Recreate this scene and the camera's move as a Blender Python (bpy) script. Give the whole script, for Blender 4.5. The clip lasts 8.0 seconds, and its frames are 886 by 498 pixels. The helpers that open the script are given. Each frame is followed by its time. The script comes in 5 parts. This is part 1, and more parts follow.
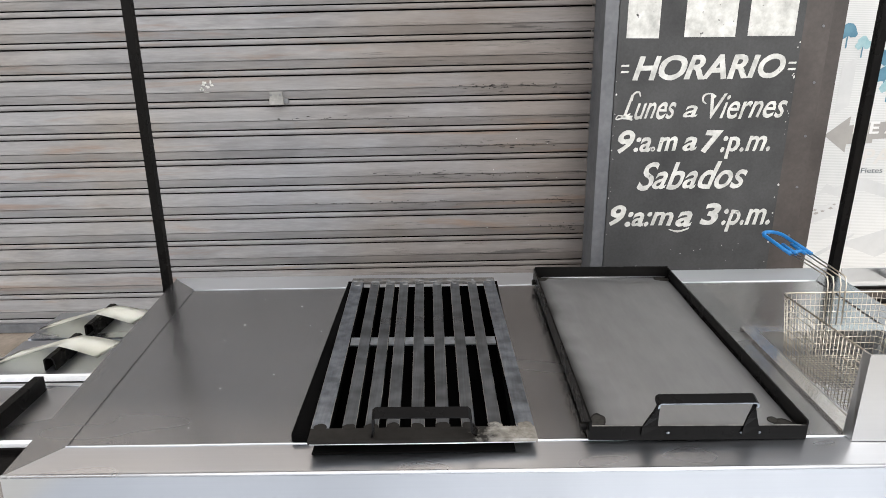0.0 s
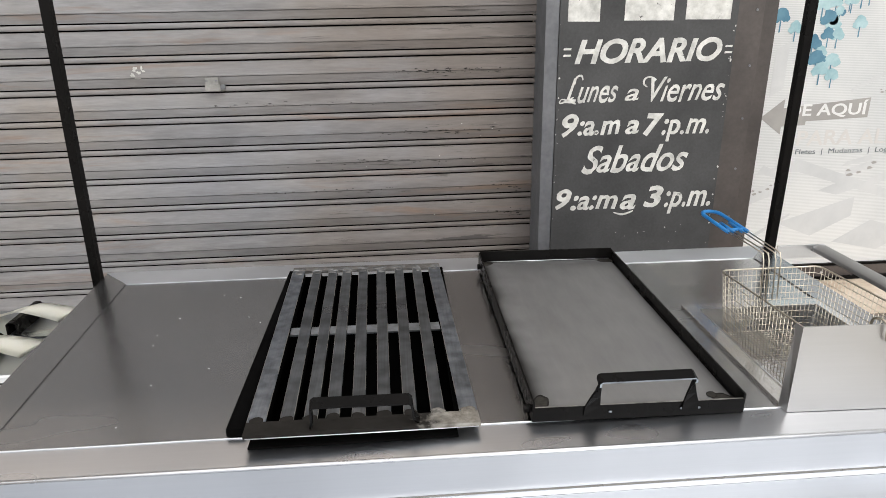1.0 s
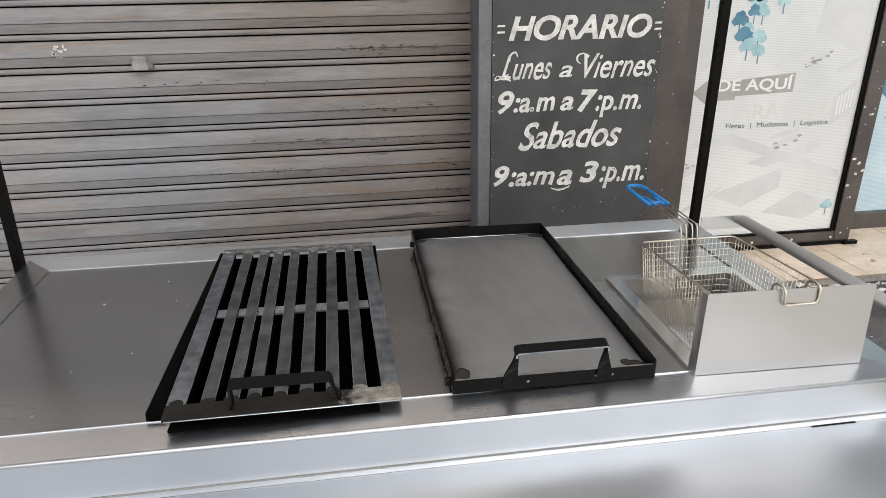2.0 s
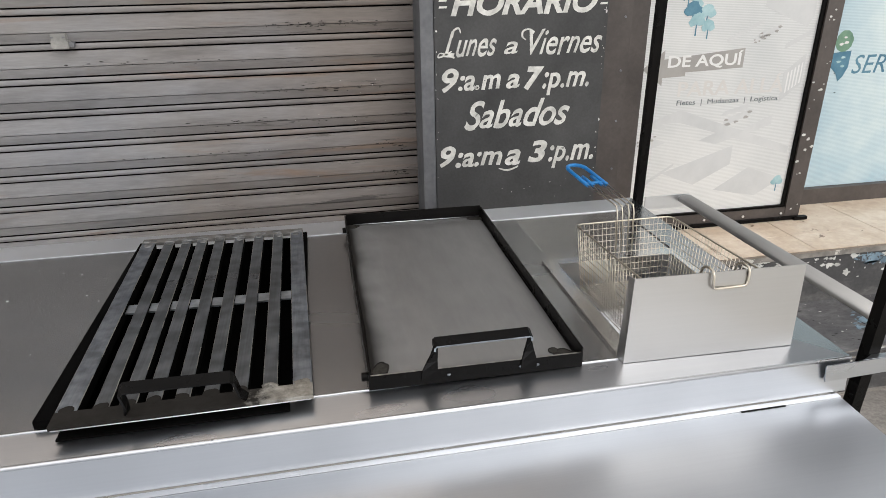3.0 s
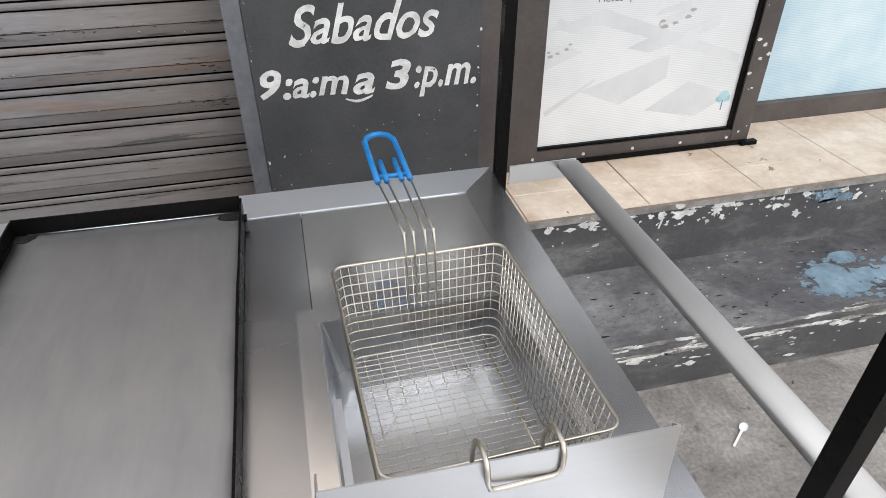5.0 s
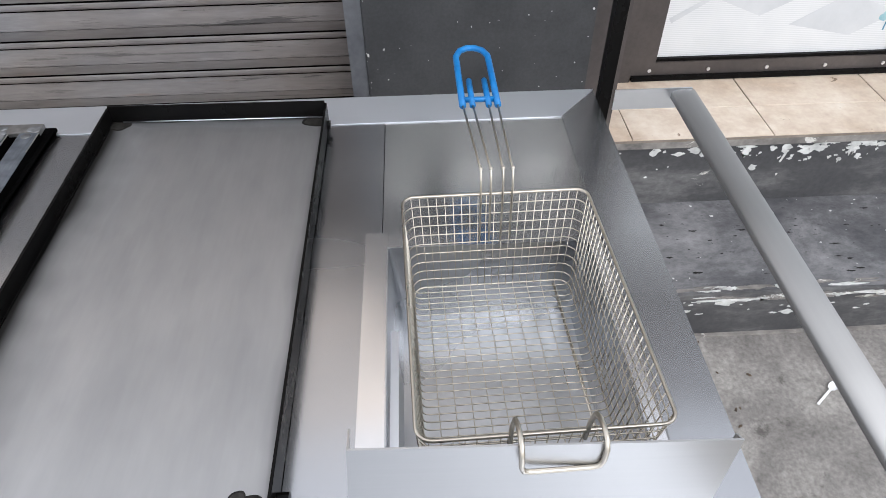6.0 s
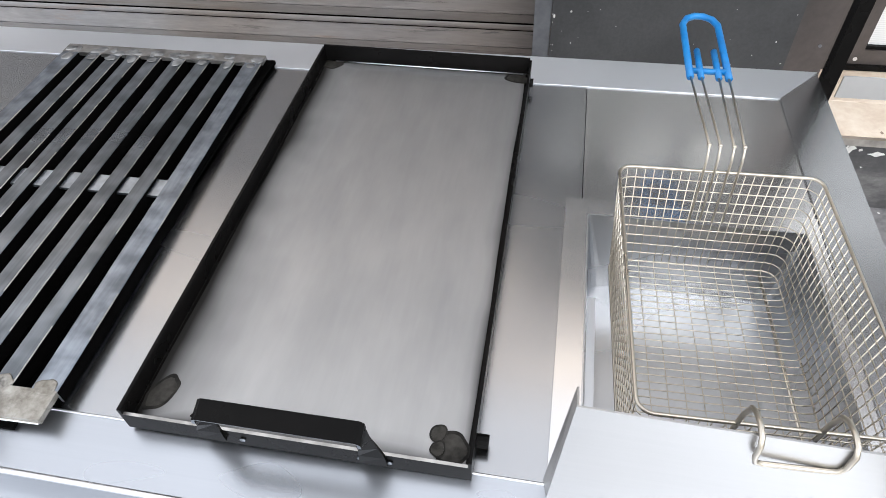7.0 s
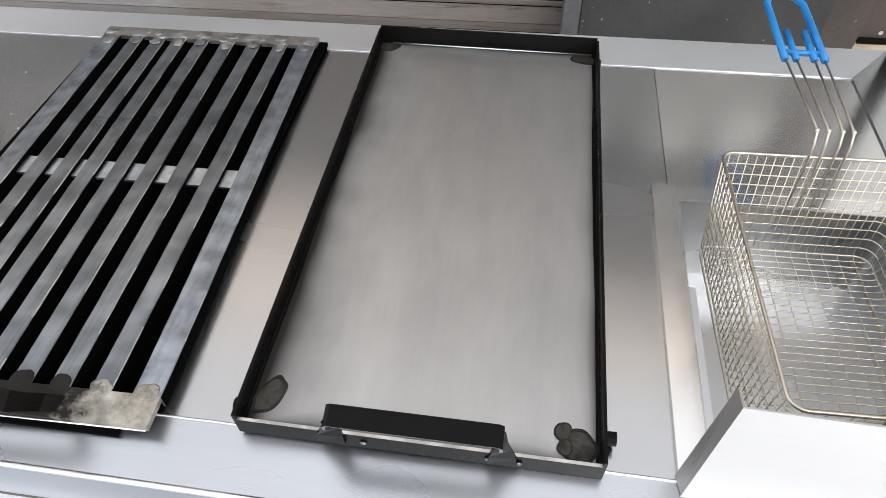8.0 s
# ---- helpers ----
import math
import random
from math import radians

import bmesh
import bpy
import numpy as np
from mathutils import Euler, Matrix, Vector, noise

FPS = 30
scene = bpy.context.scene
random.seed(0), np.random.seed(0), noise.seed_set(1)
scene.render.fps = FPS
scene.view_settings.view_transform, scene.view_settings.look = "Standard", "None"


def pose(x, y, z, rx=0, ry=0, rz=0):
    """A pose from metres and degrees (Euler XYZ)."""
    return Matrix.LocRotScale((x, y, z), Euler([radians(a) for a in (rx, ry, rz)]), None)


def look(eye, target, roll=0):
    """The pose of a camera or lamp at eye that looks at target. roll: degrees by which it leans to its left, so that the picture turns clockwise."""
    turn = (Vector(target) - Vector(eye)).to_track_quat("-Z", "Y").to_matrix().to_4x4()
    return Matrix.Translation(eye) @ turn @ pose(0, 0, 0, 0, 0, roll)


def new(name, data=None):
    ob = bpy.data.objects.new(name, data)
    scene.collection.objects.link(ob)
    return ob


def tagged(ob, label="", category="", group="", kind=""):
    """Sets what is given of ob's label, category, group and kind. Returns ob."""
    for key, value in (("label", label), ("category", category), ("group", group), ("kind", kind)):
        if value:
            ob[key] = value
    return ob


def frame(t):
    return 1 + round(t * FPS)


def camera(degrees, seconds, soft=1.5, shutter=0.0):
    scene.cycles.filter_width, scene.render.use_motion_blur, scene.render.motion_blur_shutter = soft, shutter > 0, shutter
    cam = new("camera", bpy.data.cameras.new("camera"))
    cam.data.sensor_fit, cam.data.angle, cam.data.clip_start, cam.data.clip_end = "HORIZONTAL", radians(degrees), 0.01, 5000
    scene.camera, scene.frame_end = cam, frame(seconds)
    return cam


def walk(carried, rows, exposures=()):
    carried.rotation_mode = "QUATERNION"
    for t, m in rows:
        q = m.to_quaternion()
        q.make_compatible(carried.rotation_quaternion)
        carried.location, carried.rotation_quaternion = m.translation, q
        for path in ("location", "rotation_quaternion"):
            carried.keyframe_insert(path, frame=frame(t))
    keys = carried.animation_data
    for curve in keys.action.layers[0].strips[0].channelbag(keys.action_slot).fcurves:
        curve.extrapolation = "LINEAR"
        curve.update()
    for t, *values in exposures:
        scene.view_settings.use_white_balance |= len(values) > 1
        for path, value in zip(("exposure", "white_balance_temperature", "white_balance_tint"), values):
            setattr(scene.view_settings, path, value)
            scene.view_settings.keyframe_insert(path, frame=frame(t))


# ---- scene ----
cam = camera(69.0, 8.0, soft=0.85)
PATH = [
    (0, (0.018, -0.821, 1.487), (0.003, 1.07, 0.837), -1.1),
    (0.5, (0.018, -0.8, 1.473), (0.05, 1.09, 0.82), -1.1),
    (1, (0.042, -0.802, 1.468), (0.168, 1.074, 0.788), -1.0),
    (1.5, (0.072, -0.813, 1.47), (0.277, 1.042, 0.753), -0.9),
    (1.7, (0.084, -0.82, 1.470), (0.313, 1.028, 0.741), -0.9),
    (2.8, (0.161, -0.810, 1.462), (0.469, 1.003, 0.673), -0.9),
    (3, (0.189, -0.778, 1.457), (0.525, 1.023, 0.655), -0.9),
    (3.5, (0.276, -0.631, 1.447), (0.686, 1.147, 0.628), -0.6),
    (4, (0.425, -0.505, 1.437), (0.877, 1.241, 0.574), -0.6),
    (4.2, (0.51, -0.452, 1.421), (0.949, 1.243, 0.454), -0.7),
    (5.3, (0.653, -0.257, 1.434), (0.988, 1.28, 0.2), 0.1),
    (5.5, (0.666, -0.248, 1.443), (0.936, 1.214, 0.104), -0.0),
    (6, (0.679, -0.226, 1.445), (0.738, 1.207, 0.051), -0.8),
    (6.5, (0.668, -0.239, 1.445), (0.416, 1.138, 0.017), -2.8),
    (7, (0.582, -0.238, 1.444), (0.288, 1.097, -0.016), -3.3),
    (7.5, (0.509, -0.248, 1.439), (0.24, 1.067, -0.044), -3.2),
    (8, (0.458, -0.232, 1.446), (0.222, 1.055, -0.066), -2.7),
]
walk(cam, [(t, look(eye, target, roll)) for t, eye, target, roll in PATH], [(0.0, 0.74, 6400, 10), (1.0, 0.57, 6500, 10), (1.5, 0.52, 6500, 10), (3.0, 0.40, 6500, 10), (4.0, 0.44, 6500, 10), (5.5, 0.67, 6000, 11), (6.0, 0.69, 5950, 11), (6.5, 0.95, 6000, 10), (7.0, 0.92, 6100, 10), (7.5, 0.84, 6300, 10), (8.0, 0.86, 6400, 10)])

# ---- world and light ----
world = bpy.data.worlds.new("sky")
scene.world = world
world.use_nodes = True
wn = world.node_tree.nodes
sky = wn.new("ShaderNodeTexSky")
sky.sky_type, sky.sun_disc = "NISHITA", False
sky.sun_elevation, sky.sun_rotation = radians(46), radians(150)
sky.air_density, sky.dust_density, sky.ozone_density = 1.0, 6.0, 0.6
haze = wn.new("ShaderNodeHueSaturation")
haze.inputs["Saturation"].default_value = 0.4
world.node_tree.links.new(sky.outputs[0], haze.inputs["Color"])
cloud_layer = wn.new("ShaderNodeMix")
cloud_layer.data_type = "RGBA"
cloud_layer.inputs[0].default_value = 0.8
cloud_layer.inputs[7].default_value = (7.2, 7.1, 7.1, 1)
world.node_tree.links.new(haze.outputs[0], cloud_layer.inputs[6])
# a hazy sky, palest over the street and deeper overhead
sky_way = wn.new("ShaderNodeTexCoord")
sky_height = wn.new("ShaderNodeSeparateXYZ")
world.node_tree.links.new(sky_way.outputs["Generated"], sky_height.inputs[0])
sky_fall = wn.new("ShaderNodeMapRange")
sky_fall.interpolation_type = "SMOOTHSTEP"
for key, v in (("From Min", 0.05), ("From Max", 0.95), ("To Min", 1.25), ("To Max", 0.86)):
    sky_fall.inputs[key].default_value = v
world.node_tree.links.new(sky_height.outputs[2], sky_fall.inputs["Value"])
sky_tone = wn.new("ShaderNodeVectorMath")
sky_tone.operation = "SCALE"
world.node_tree.links.new(cloud_layer.outputs[2], sky_tone.inputs[0])
world.node_tree.links.new(sky_fall.outputs[0], sky_tone.inputs["Scale"])
world.node_tree.links.new(sky_tone.outputs[0], wn["Background"].inputs[0])
wn["Background"].inputs[1].default_value = 0.15
sun_data = bpy.data.lights.new("sun", "SUN")
sun_data.energy, sun_data.angle, sun_data.color = 0.6, radians(40), (1.0, 0.97, 0.92)
sun = new("sun", sun_data)
sun.matrix_basis = look((0, 0, 6), (-2.9, 5.0, 0.0))


# ---- materials ----
def nodes_of(name):
    m = bpy.data.materials.new(name)
    m.use_nodes = True
    return m, m.node_tree.nodes, m.node_tree.links, m.node_tree.nodes["Principled BSDF"]


def noise_tex(n, l, scale, stretch=(1, 1, 1), detail=5.0, rough=0.6, distortion=0.0):
    co = n.new("ShaderNodeNewGeometry")
    mp = n.new("ShaderNodeMapping")
    mp.inputs["Scale"].default_value = stretch
    t = n.new("ShaderNodeTexNoise")
    t.inputs["Scale"].default_value, t.inputs["Detail"].default_value = scale, detail
    t.inputs["Roughness"].default_value, t.inputs["Distortion"].default_value = rough, distortion
    l.new(co.outputs["Position"], mp.inputs["Vector"])
    l.new(mp.outputs[0], t.inputs["Vector"])
    return t.outputs["Fac"]


def ramp(n, l, src, stops):
    r = n.new("ShaderNodeValToRGB")
    e = r.color_ramp.elements
    while len(e) < len(stops):
        e.new(0.5)
    for k, (p, c) in enumerate(stops):
        e[k].position = p
        e[k].color = (*c, 1) if isinstance(c, tuple) else (c, c, c, 1)
    l.new(src, r.inputs[0])
    return r.outputs[0]


def blend(n, l, fac, a, b, mode="MIX"):
    m = n.new("ShaderNodeMix")
    m.data_type, m.blend_type = "RGBA", mode
    for sock, v in ((m.inputs[0], fac), (m.inputs[6], a), (m.inputs[7], b)):
        if isinstance(v, (int, float)):
            sock.default_value = v
        elif isinstance(v, tuple):
            sock.default_value = (*v, 1)
        else:
            l.new(v, sock)
    return m.outputs[2]


def bump(n, l, p, src, strength, dist=0.002):
    b = n.new("ShaderNodeBump")
    b.inputs["Strength"].default_value, b.inputs["Distance"].default_value = strength, dist
    l.new(src, b.inputs["Height"])
    l.new(b.outputs[0], p.inputs["Normal"])


def steel(name, base=0.62, r0=0.2, r1=0.38, stretch=(3, 260, 260), tint=(0.98, 1.0, 1.03), grime=0.12, relief=0.0, grain_mix=0.1, cloud=4.0):
    """Metal with a brushed grain, soft smears in its gloss and, with relief, a rough skin."""
    m, n, l, p = nodes_of(name)
    p.inputs["Metallic"].default_value = 1.0
    big = noise_tex(n, l, cloud, (1, 1, 1), 2.0, 0.5)
    smear = noise_tex(n, l, 6.0, (0.6, 1.6, 1), 1.0, 0.5)
    grain = noise_tex(n, l, 1.0, stretch, 2.0)
    hi = tuple(base * c for c in tint)
    lo = tuple(base * (1 - grime) * c for c in tint)
    tone = n.new("ShaderNodeMapRange")
    tone.interpolation_type = "SMOOTHSTEP"
    for key, v in (("From Min", 0.25), ("From Max", 0.75)):
        tone.inputs[key].default_value = v
    l.new(big, tone.inputs["Value"])
    col = blend(n, l, tone.outputs[0], lo, hi)
    if grain_mix:
        col = blend(n, l, grain_mix, col, ramp(n, l, grain, [(0.3, 0.3), (0.7, 0.7)]), "OVERLAY")
    l.new(col, p.inputs["Base Color"])
    gloss = n.new("ShaderNodeMapRange")
    gloss.interpolation_type = "SMOOTHSTEP"
    for key, v in (("From Min", 0.2), ("From Max", 0.8), ("To Min", r1), ("To Max", r0)):
        gloss.inputs[key].default_value = v
    l.new(smear, gloss.inputs["Value"])
    l.new(gloss.outputs[0], p.inputs["Roughness"])
    if relief:
        bump(n, l, p, grain, relief, 0.001)
    return m


def painted(name, c0, c1, scale=6.0, rough=0.5, fine=80.0, relief=0.15, speck=0.3, stretch=(1, 1, 1), metallic=0.0, chips=None, chip_at=0.7, chip_scale=14.0, gloss=0.5):
    m, n, l, p = nodes_of(name)
    big = noise_tex(n, l, scale, stretch, 6.0)
    small = noise_tex(n, l, fine, (1, 1, 1), 4.0)
    col = ramp(n, l, big, [(0.32, c0), (0.68, c1)])
    col = blend(n, l, speck, col, ramp(n, l, small, [(0.3, 0.3), (0.7, 0.7)]), "OVERLAY")
    if chips:
        f = ramp(n, l, noise_tex(n, l, chip_scale, (1, 1, 1), 8.0, 0.72, 0.4), [(chip_at, 0.0), (chip_at + 0.02, 1.0)])
        col = blend(n, l, f, col, chips)
    l.new(col, p.inputs["Base Color"])
    l.new(ramp(n, l, big, [(0.2, min(1, rough + 0.12)), (0.8, rough - 0.08)]), p.inputs["Roughness"])
    p.inputs["Metallic"].default_value = metallic
    p.inputs["Specular IOR Level"].default_value = gloss
    bump(n, l, p, small, relief, 0.0015)
    return m


def film(name, c0, c1):
    """Printed window film with fine rows of perforations."""
    m, n, l, p = nodes_of(name)
    big = noise_tex(n, l, 2.4, (1, 1, 1), 5.0)
    col = ramp(n, l, big, [(0.32, c0), (0.68, c1)])
    co = n.new("ShaderNodeTexCoord")
    w = n.new("ShaderNodeTexWave")
    w.bands_direction = "Z"
    w.inputs["Scale"].default_value, w.inputs["Distortion"].default_value = 52.0, 0.3
    l.new(co.outputs["Object"], w.inputs["Vector"])
    col = blend(n, l, 0.22, col, ramp(n, l, w.outputs["Fac"], [(0.2, 0.25), (0.8, 0.7)]), "OVERLAY")
    l.new(col, p.inputs["Base Color"])
    p.inputs["Roughness"].default_value = 0.42
    return m


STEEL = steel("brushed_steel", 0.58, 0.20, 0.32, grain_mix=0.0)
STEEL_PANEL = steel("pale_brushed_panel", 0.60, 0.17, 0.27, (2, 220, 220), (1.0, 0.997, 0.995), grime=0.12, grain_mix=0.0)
# raised bluish base puts the sky caught by the rear rim into the colour
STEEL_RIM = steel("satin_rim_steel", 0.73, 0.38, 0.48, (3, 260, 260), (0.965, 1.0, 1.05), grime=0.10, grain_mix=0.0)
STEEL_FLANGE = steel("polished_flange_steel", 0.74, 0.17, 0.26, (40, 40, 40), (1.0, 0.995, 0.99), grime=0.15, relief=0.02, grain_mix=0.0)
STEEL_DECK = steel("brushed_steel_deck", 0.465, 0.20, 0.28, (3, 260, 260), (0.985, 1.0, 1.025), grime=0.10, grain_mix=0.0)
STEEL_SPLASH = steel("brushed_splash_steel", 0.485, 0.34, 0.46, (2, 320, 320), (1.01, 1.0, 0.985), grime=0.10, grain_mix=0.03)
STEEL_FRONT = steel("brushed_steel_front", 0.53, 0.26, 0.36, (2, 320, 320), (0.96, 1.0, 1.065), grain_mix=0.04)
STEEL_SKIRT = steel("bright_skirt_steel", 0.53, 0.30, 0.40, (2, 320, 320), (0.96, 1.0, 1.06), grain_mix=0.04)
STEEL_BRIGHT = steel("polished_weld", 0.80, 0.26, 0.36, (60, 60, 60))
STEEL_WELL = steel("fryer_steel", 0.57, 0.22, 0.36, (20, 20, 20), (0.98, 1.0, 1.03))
GALV = steel("galvanised_rail", 0.42, 0.58, 0.70, (90, 3, 90), (1.0, 0.99, 0.965), grain_mix=0.05)
WIRE = steel("tinned_wire", 0.64, 0.25, 0.4, (40, 40, 40), (1.0, 0.92, 0.78), grime=0.3)
BAR = steel("grate_iron", 0.27, 0.25, 0.42, (340, 5, 340), (0.91, 1.0, 1.10), grime=0.5, relief=0.06, grain_mix=0.28, cloud=26.0)
BAR_EDGE = steel("worn_edge_highlight", 0.55, 0.3, 0.5, (60, 60, 60), (1.0, 0.98, 0.94), grime=0.4, cloud=60.0)
BAR_BLUE = steel("mill_scale_iron", 0.36, 0.28, 0.46, (260, 20, 260), (0.90, 1.0, 1.14), grime=0.5, relief=0.06, grain_mix=0.3, cloud=40.0)
CROSS = steel("bare_cross_bar", 0.62, 0.26, 0.46, (70, 70, 70), (0.91, 1.0, 1.10), grime=0.4, relief=0.1, grain_mix=0.25, cloud=40.0)
STRIP = steel("ground_iron_strip", 0.42, 0.36, 0.55, (70, 70, 70), (1.0, 0.975, 0.94), grime=0.6, relief=0.1, grain_mix=0.4, cloud=30.0)
WELD = steel("ground_weld", 0.40, 0.42, 0.6, (90, 90, 90), (0.97, 1.0, 1.02), grime=0.6, relief=0.3, grain_mix=0.3, cloud=60.0)
BLACK = painted("black_paint", (0.0025, 0.0025, 0.0025), (0.0055, 0.005, 0.0047), 9.0, 0.26, 90.0, 0.06, gloss=0.07)
# also blackens the slat joints, as painted shade
SOOT_AND_SHADE = painted("soot_and_shade_black", (0.001, 0.001, 0.001), (0.003, 0.003, 0.003), 9.0, 0.8, 60.0, 0.2, gloss=0.02)
OIL = painted("burnt_oil", (0.006, 0.006, 0.006), (0.026, 0.024, 0.021), 60.0, 0.5, 120.0, 0.1, gloss=0.12)
STAIN = painted("heat_tint", (0.014, 0.013, 0.011), (0.055, 0.052, 0.046), 70.0, 0.4, 120.0, 0.1, metallic=0.4, gloss=0.3)
BLUE = painted("blue_rubber", (0.0, 0.12, 0.36), (0.006, 0.175, 0.45), 20.0, 0.4, 90.0, 0.05)
SIGN = painted("blackboard_paint", (0.032, 0.033, 0.034), (0.062, 0.063, 0.064), 5.0, 0.42, 120.0, 0.15, chips=(0.5, 0.5, 0.48), chip_at=0.735, chip_scale=22.0, gloss=0.35)
LETTER = painted("white_sign_paint", (0.40, 0.40, 0.38), (0.70, 0.70, 0.665), 22.0, 0.6, 60.0, 0.1, chips=(0.05, 0.05, 0.05), chip_at=0.635, chip_scale=40.0)
BROWN = painted("brown_door_paint", (0.038, 0.031, 0.028), (0.074, 0.062, 0.056), 4.0, 0.45, 70.0, 0.15, chips=(0.45, 0.43, 0.4), chip_at=0.75, chip_scale=16.0)
GUIDE = painted("guide_grey", (0.10, 0.105, 0.115), (0.17, 0.175, 0.185), 5.0, 0.45, 60.0, 0.15, metallic=0.3)
BOLT = painted("pale_bolt_grey", (0.20, 0.20, 0.19), (0.29, 0.285, 0.27), 30.0, 0.6, 90.0, 0.2)
CREAM = painted("cream_film", (0.84, 0.83, 0.74), (0.90, 0.90, 0.83), 9.0, 0.55, 40.0, 0.1)
PLASTER = painted("plaster", (0.64, 0.55, 0.47), (0.78, 0.69, 0.605), 2.0, 0.8, 30.0, 0.3)
# plain white puts the steel edges' bright reflection into the colour
TRAY_EDGE = painted("edge_gleam_white", (0.76, 0.78, 0.80), (0.88, 0.89, 0.90), 20.0, 0.4, 60.0, 0.05)
LEAF = painted("dry_leaf", (0.045, 0.032, 0.022), (0.12, 0.085, 0.055), 60.0, 0.8, 120.0, 0.2)
SPOON = painted("white_plastic", (0.75, 0.75, 0.73), (0.85, 0.85, 0.83), 30.0, 0.35, 60.0, 0.02)
TILE = painted("beige_tile", (0.50, 0.39, 0.29), (0.69, 0.595, 0.485), 7.0, 0.35, 40.0, 0.08, chips=(0.20, 0.135, 0.085), chip_at=0.635, chip_scale=13.0)
GROUT = painted("grout", (0.16, 0.13, 0.10), (0.26, 0.22, 0.18), 9.0, 0.8, 60.0, 0.2)
FILM = film("poster_film", (0.51, 0.525, 0.525), (0.625, 0.63, 0.62))
FILM_BLUE = film("poster_film_blue", (0.30, 0.45, 0.54), (0.56, 0.65, 0.66))
INK_GREY = painted("print_grey", (0.27, 0.26, 0.25), (0.34, 0.33, 0.31), 6.0, 0.5, relief=0.0, speck=0.04)
INK_DARK = painted("print_dark", (0.05, 0.07, 0.08), (0.09, 0.11, 0.12), 6.0, 0.5, relief=0.0, speck=0.04)
INK_PALE = painted("print_pale", (0.480, 0.492, 0.495), (0.565, 0.572, 0.57), 6.0, 0.5, relief=0.0, speck=0.04)
INK_LIGHT = painted("print_white", (0.64, 0.645, 0.635), (0.70, 0.70, 0.69), 6.0, 0.5, relief=0.0, speck=0.04)
INK_TEAL = painted("print_teal", (0.22, 0.38, 0.42), (0.40, 0.56, 0.58), 18.0, 0.5, relief=0.0, speck=0.04)
INK_NAVY = painted("print_navy", (0.04, 0.14, 0.22), (0.10, 0.24, 0.32), 12.0, 0.5, relief=0.0, speck=0.04)
INK_GREEN = painted("print_green", (0.07, 0.17, 0.12), (0.17, 0.30, 0.20), 14.0, 0.5, relief=0.0, speck=0.04)
INK_ROSE = painted("print_rose", (0.545, 0.53, 0.51), (0.60, 0.585, 0.56), 6.0, 0.5, relief=0.0, speck=0.04)


def shutter_material():
    m, n, l, p = nodes_of("weathered_shutter_paint")
    info = n.new("ShaderNodeObjectInfo")
    cloud = noise_tex(n, l, 1.3, (1, 1, 1.5), 5.0)
    streak = noise_tex(n, l, 3.2, (0.8, 1, 3.5), 7.0, 0.62)
    grit = noise_tex(n, l, 55.0, (0.35, 1, 3), 5.0)
    col = ramp(n, l, cloud, [(0.33, (0.215, 0.220, 0.236)), (0.55, (0.243, 0.238, 0.236)), (0.70, (0.248, 0.222, 0.196))])
    col = blend(n, l, ramp(n, l, info.outputs["Random"], [(0.0, 0.0), (1.0, 0.28)]), col, (0.15, 0.148, 0.15))
    col = blend(n, l, ramp(n, l, streak, [(0.34, 0.70), (0.50, 0.0)]), col, (0.135, 0.135, 0.14))
    # blends to a darker brown towards +x, broken up by the cloud noise
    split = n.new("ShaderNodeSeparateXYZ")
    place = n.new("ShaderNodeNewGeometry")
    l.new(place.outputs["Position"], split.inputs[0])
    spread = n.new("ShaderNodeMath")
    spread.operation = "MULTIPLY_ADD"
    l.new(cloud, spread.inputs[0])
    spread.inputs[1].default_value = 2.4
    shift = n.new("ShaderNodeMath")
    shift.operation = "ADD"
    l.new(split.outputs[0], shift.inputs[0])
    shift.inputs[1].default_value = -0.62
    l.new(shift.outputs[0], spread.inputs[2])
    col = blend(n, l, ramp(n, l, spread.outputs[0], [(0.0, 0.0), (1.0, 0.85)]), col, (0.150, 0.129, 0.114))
    rust = ramp(n, l, noise_tex(n, l, 3.0, (0.5, 1, 6), 7.0, 0.7, 0.6), [(0.56, 0.0), (0.70, 0.6)])
    col = blend(n, l, rust, col, (0.21, 0.135, 0.09))
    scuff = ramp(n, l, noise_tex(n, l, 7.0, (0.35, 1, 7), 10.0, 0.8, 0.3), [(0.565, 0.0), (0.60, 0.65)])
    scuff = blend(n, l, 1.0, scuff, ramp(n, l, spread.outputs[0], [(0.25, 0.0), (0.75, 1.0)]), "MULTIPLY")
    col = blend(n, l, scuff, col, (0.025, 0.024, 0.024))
    col = blend(n, l, 0.18, col, ramp(n, l, grit, [(0.3, 0.25), (0.7, 0.75)]), "OVERLAY")
    rub = noise_tex(n, l, 16.0, (0.16, 1, 2.2), 6.0, 0.65)
    col = blend(n, l, 0.30, col, ramp(n, l, rub, [(0.32, 0.28), (0.68, 0.72)]), "OVERLAY")
    l.new(col, p.inputs["Base Color"])
    l.new(ramp(n, l, streak, [(0.3, 0.7), (0.7, 0.5)]), p.inputs["Roughness"])
    p.inputs["Specular IOR Level"].default_value = 0.3
    bump(n, l, p, grit, 0.2, 0.0015)
    return m


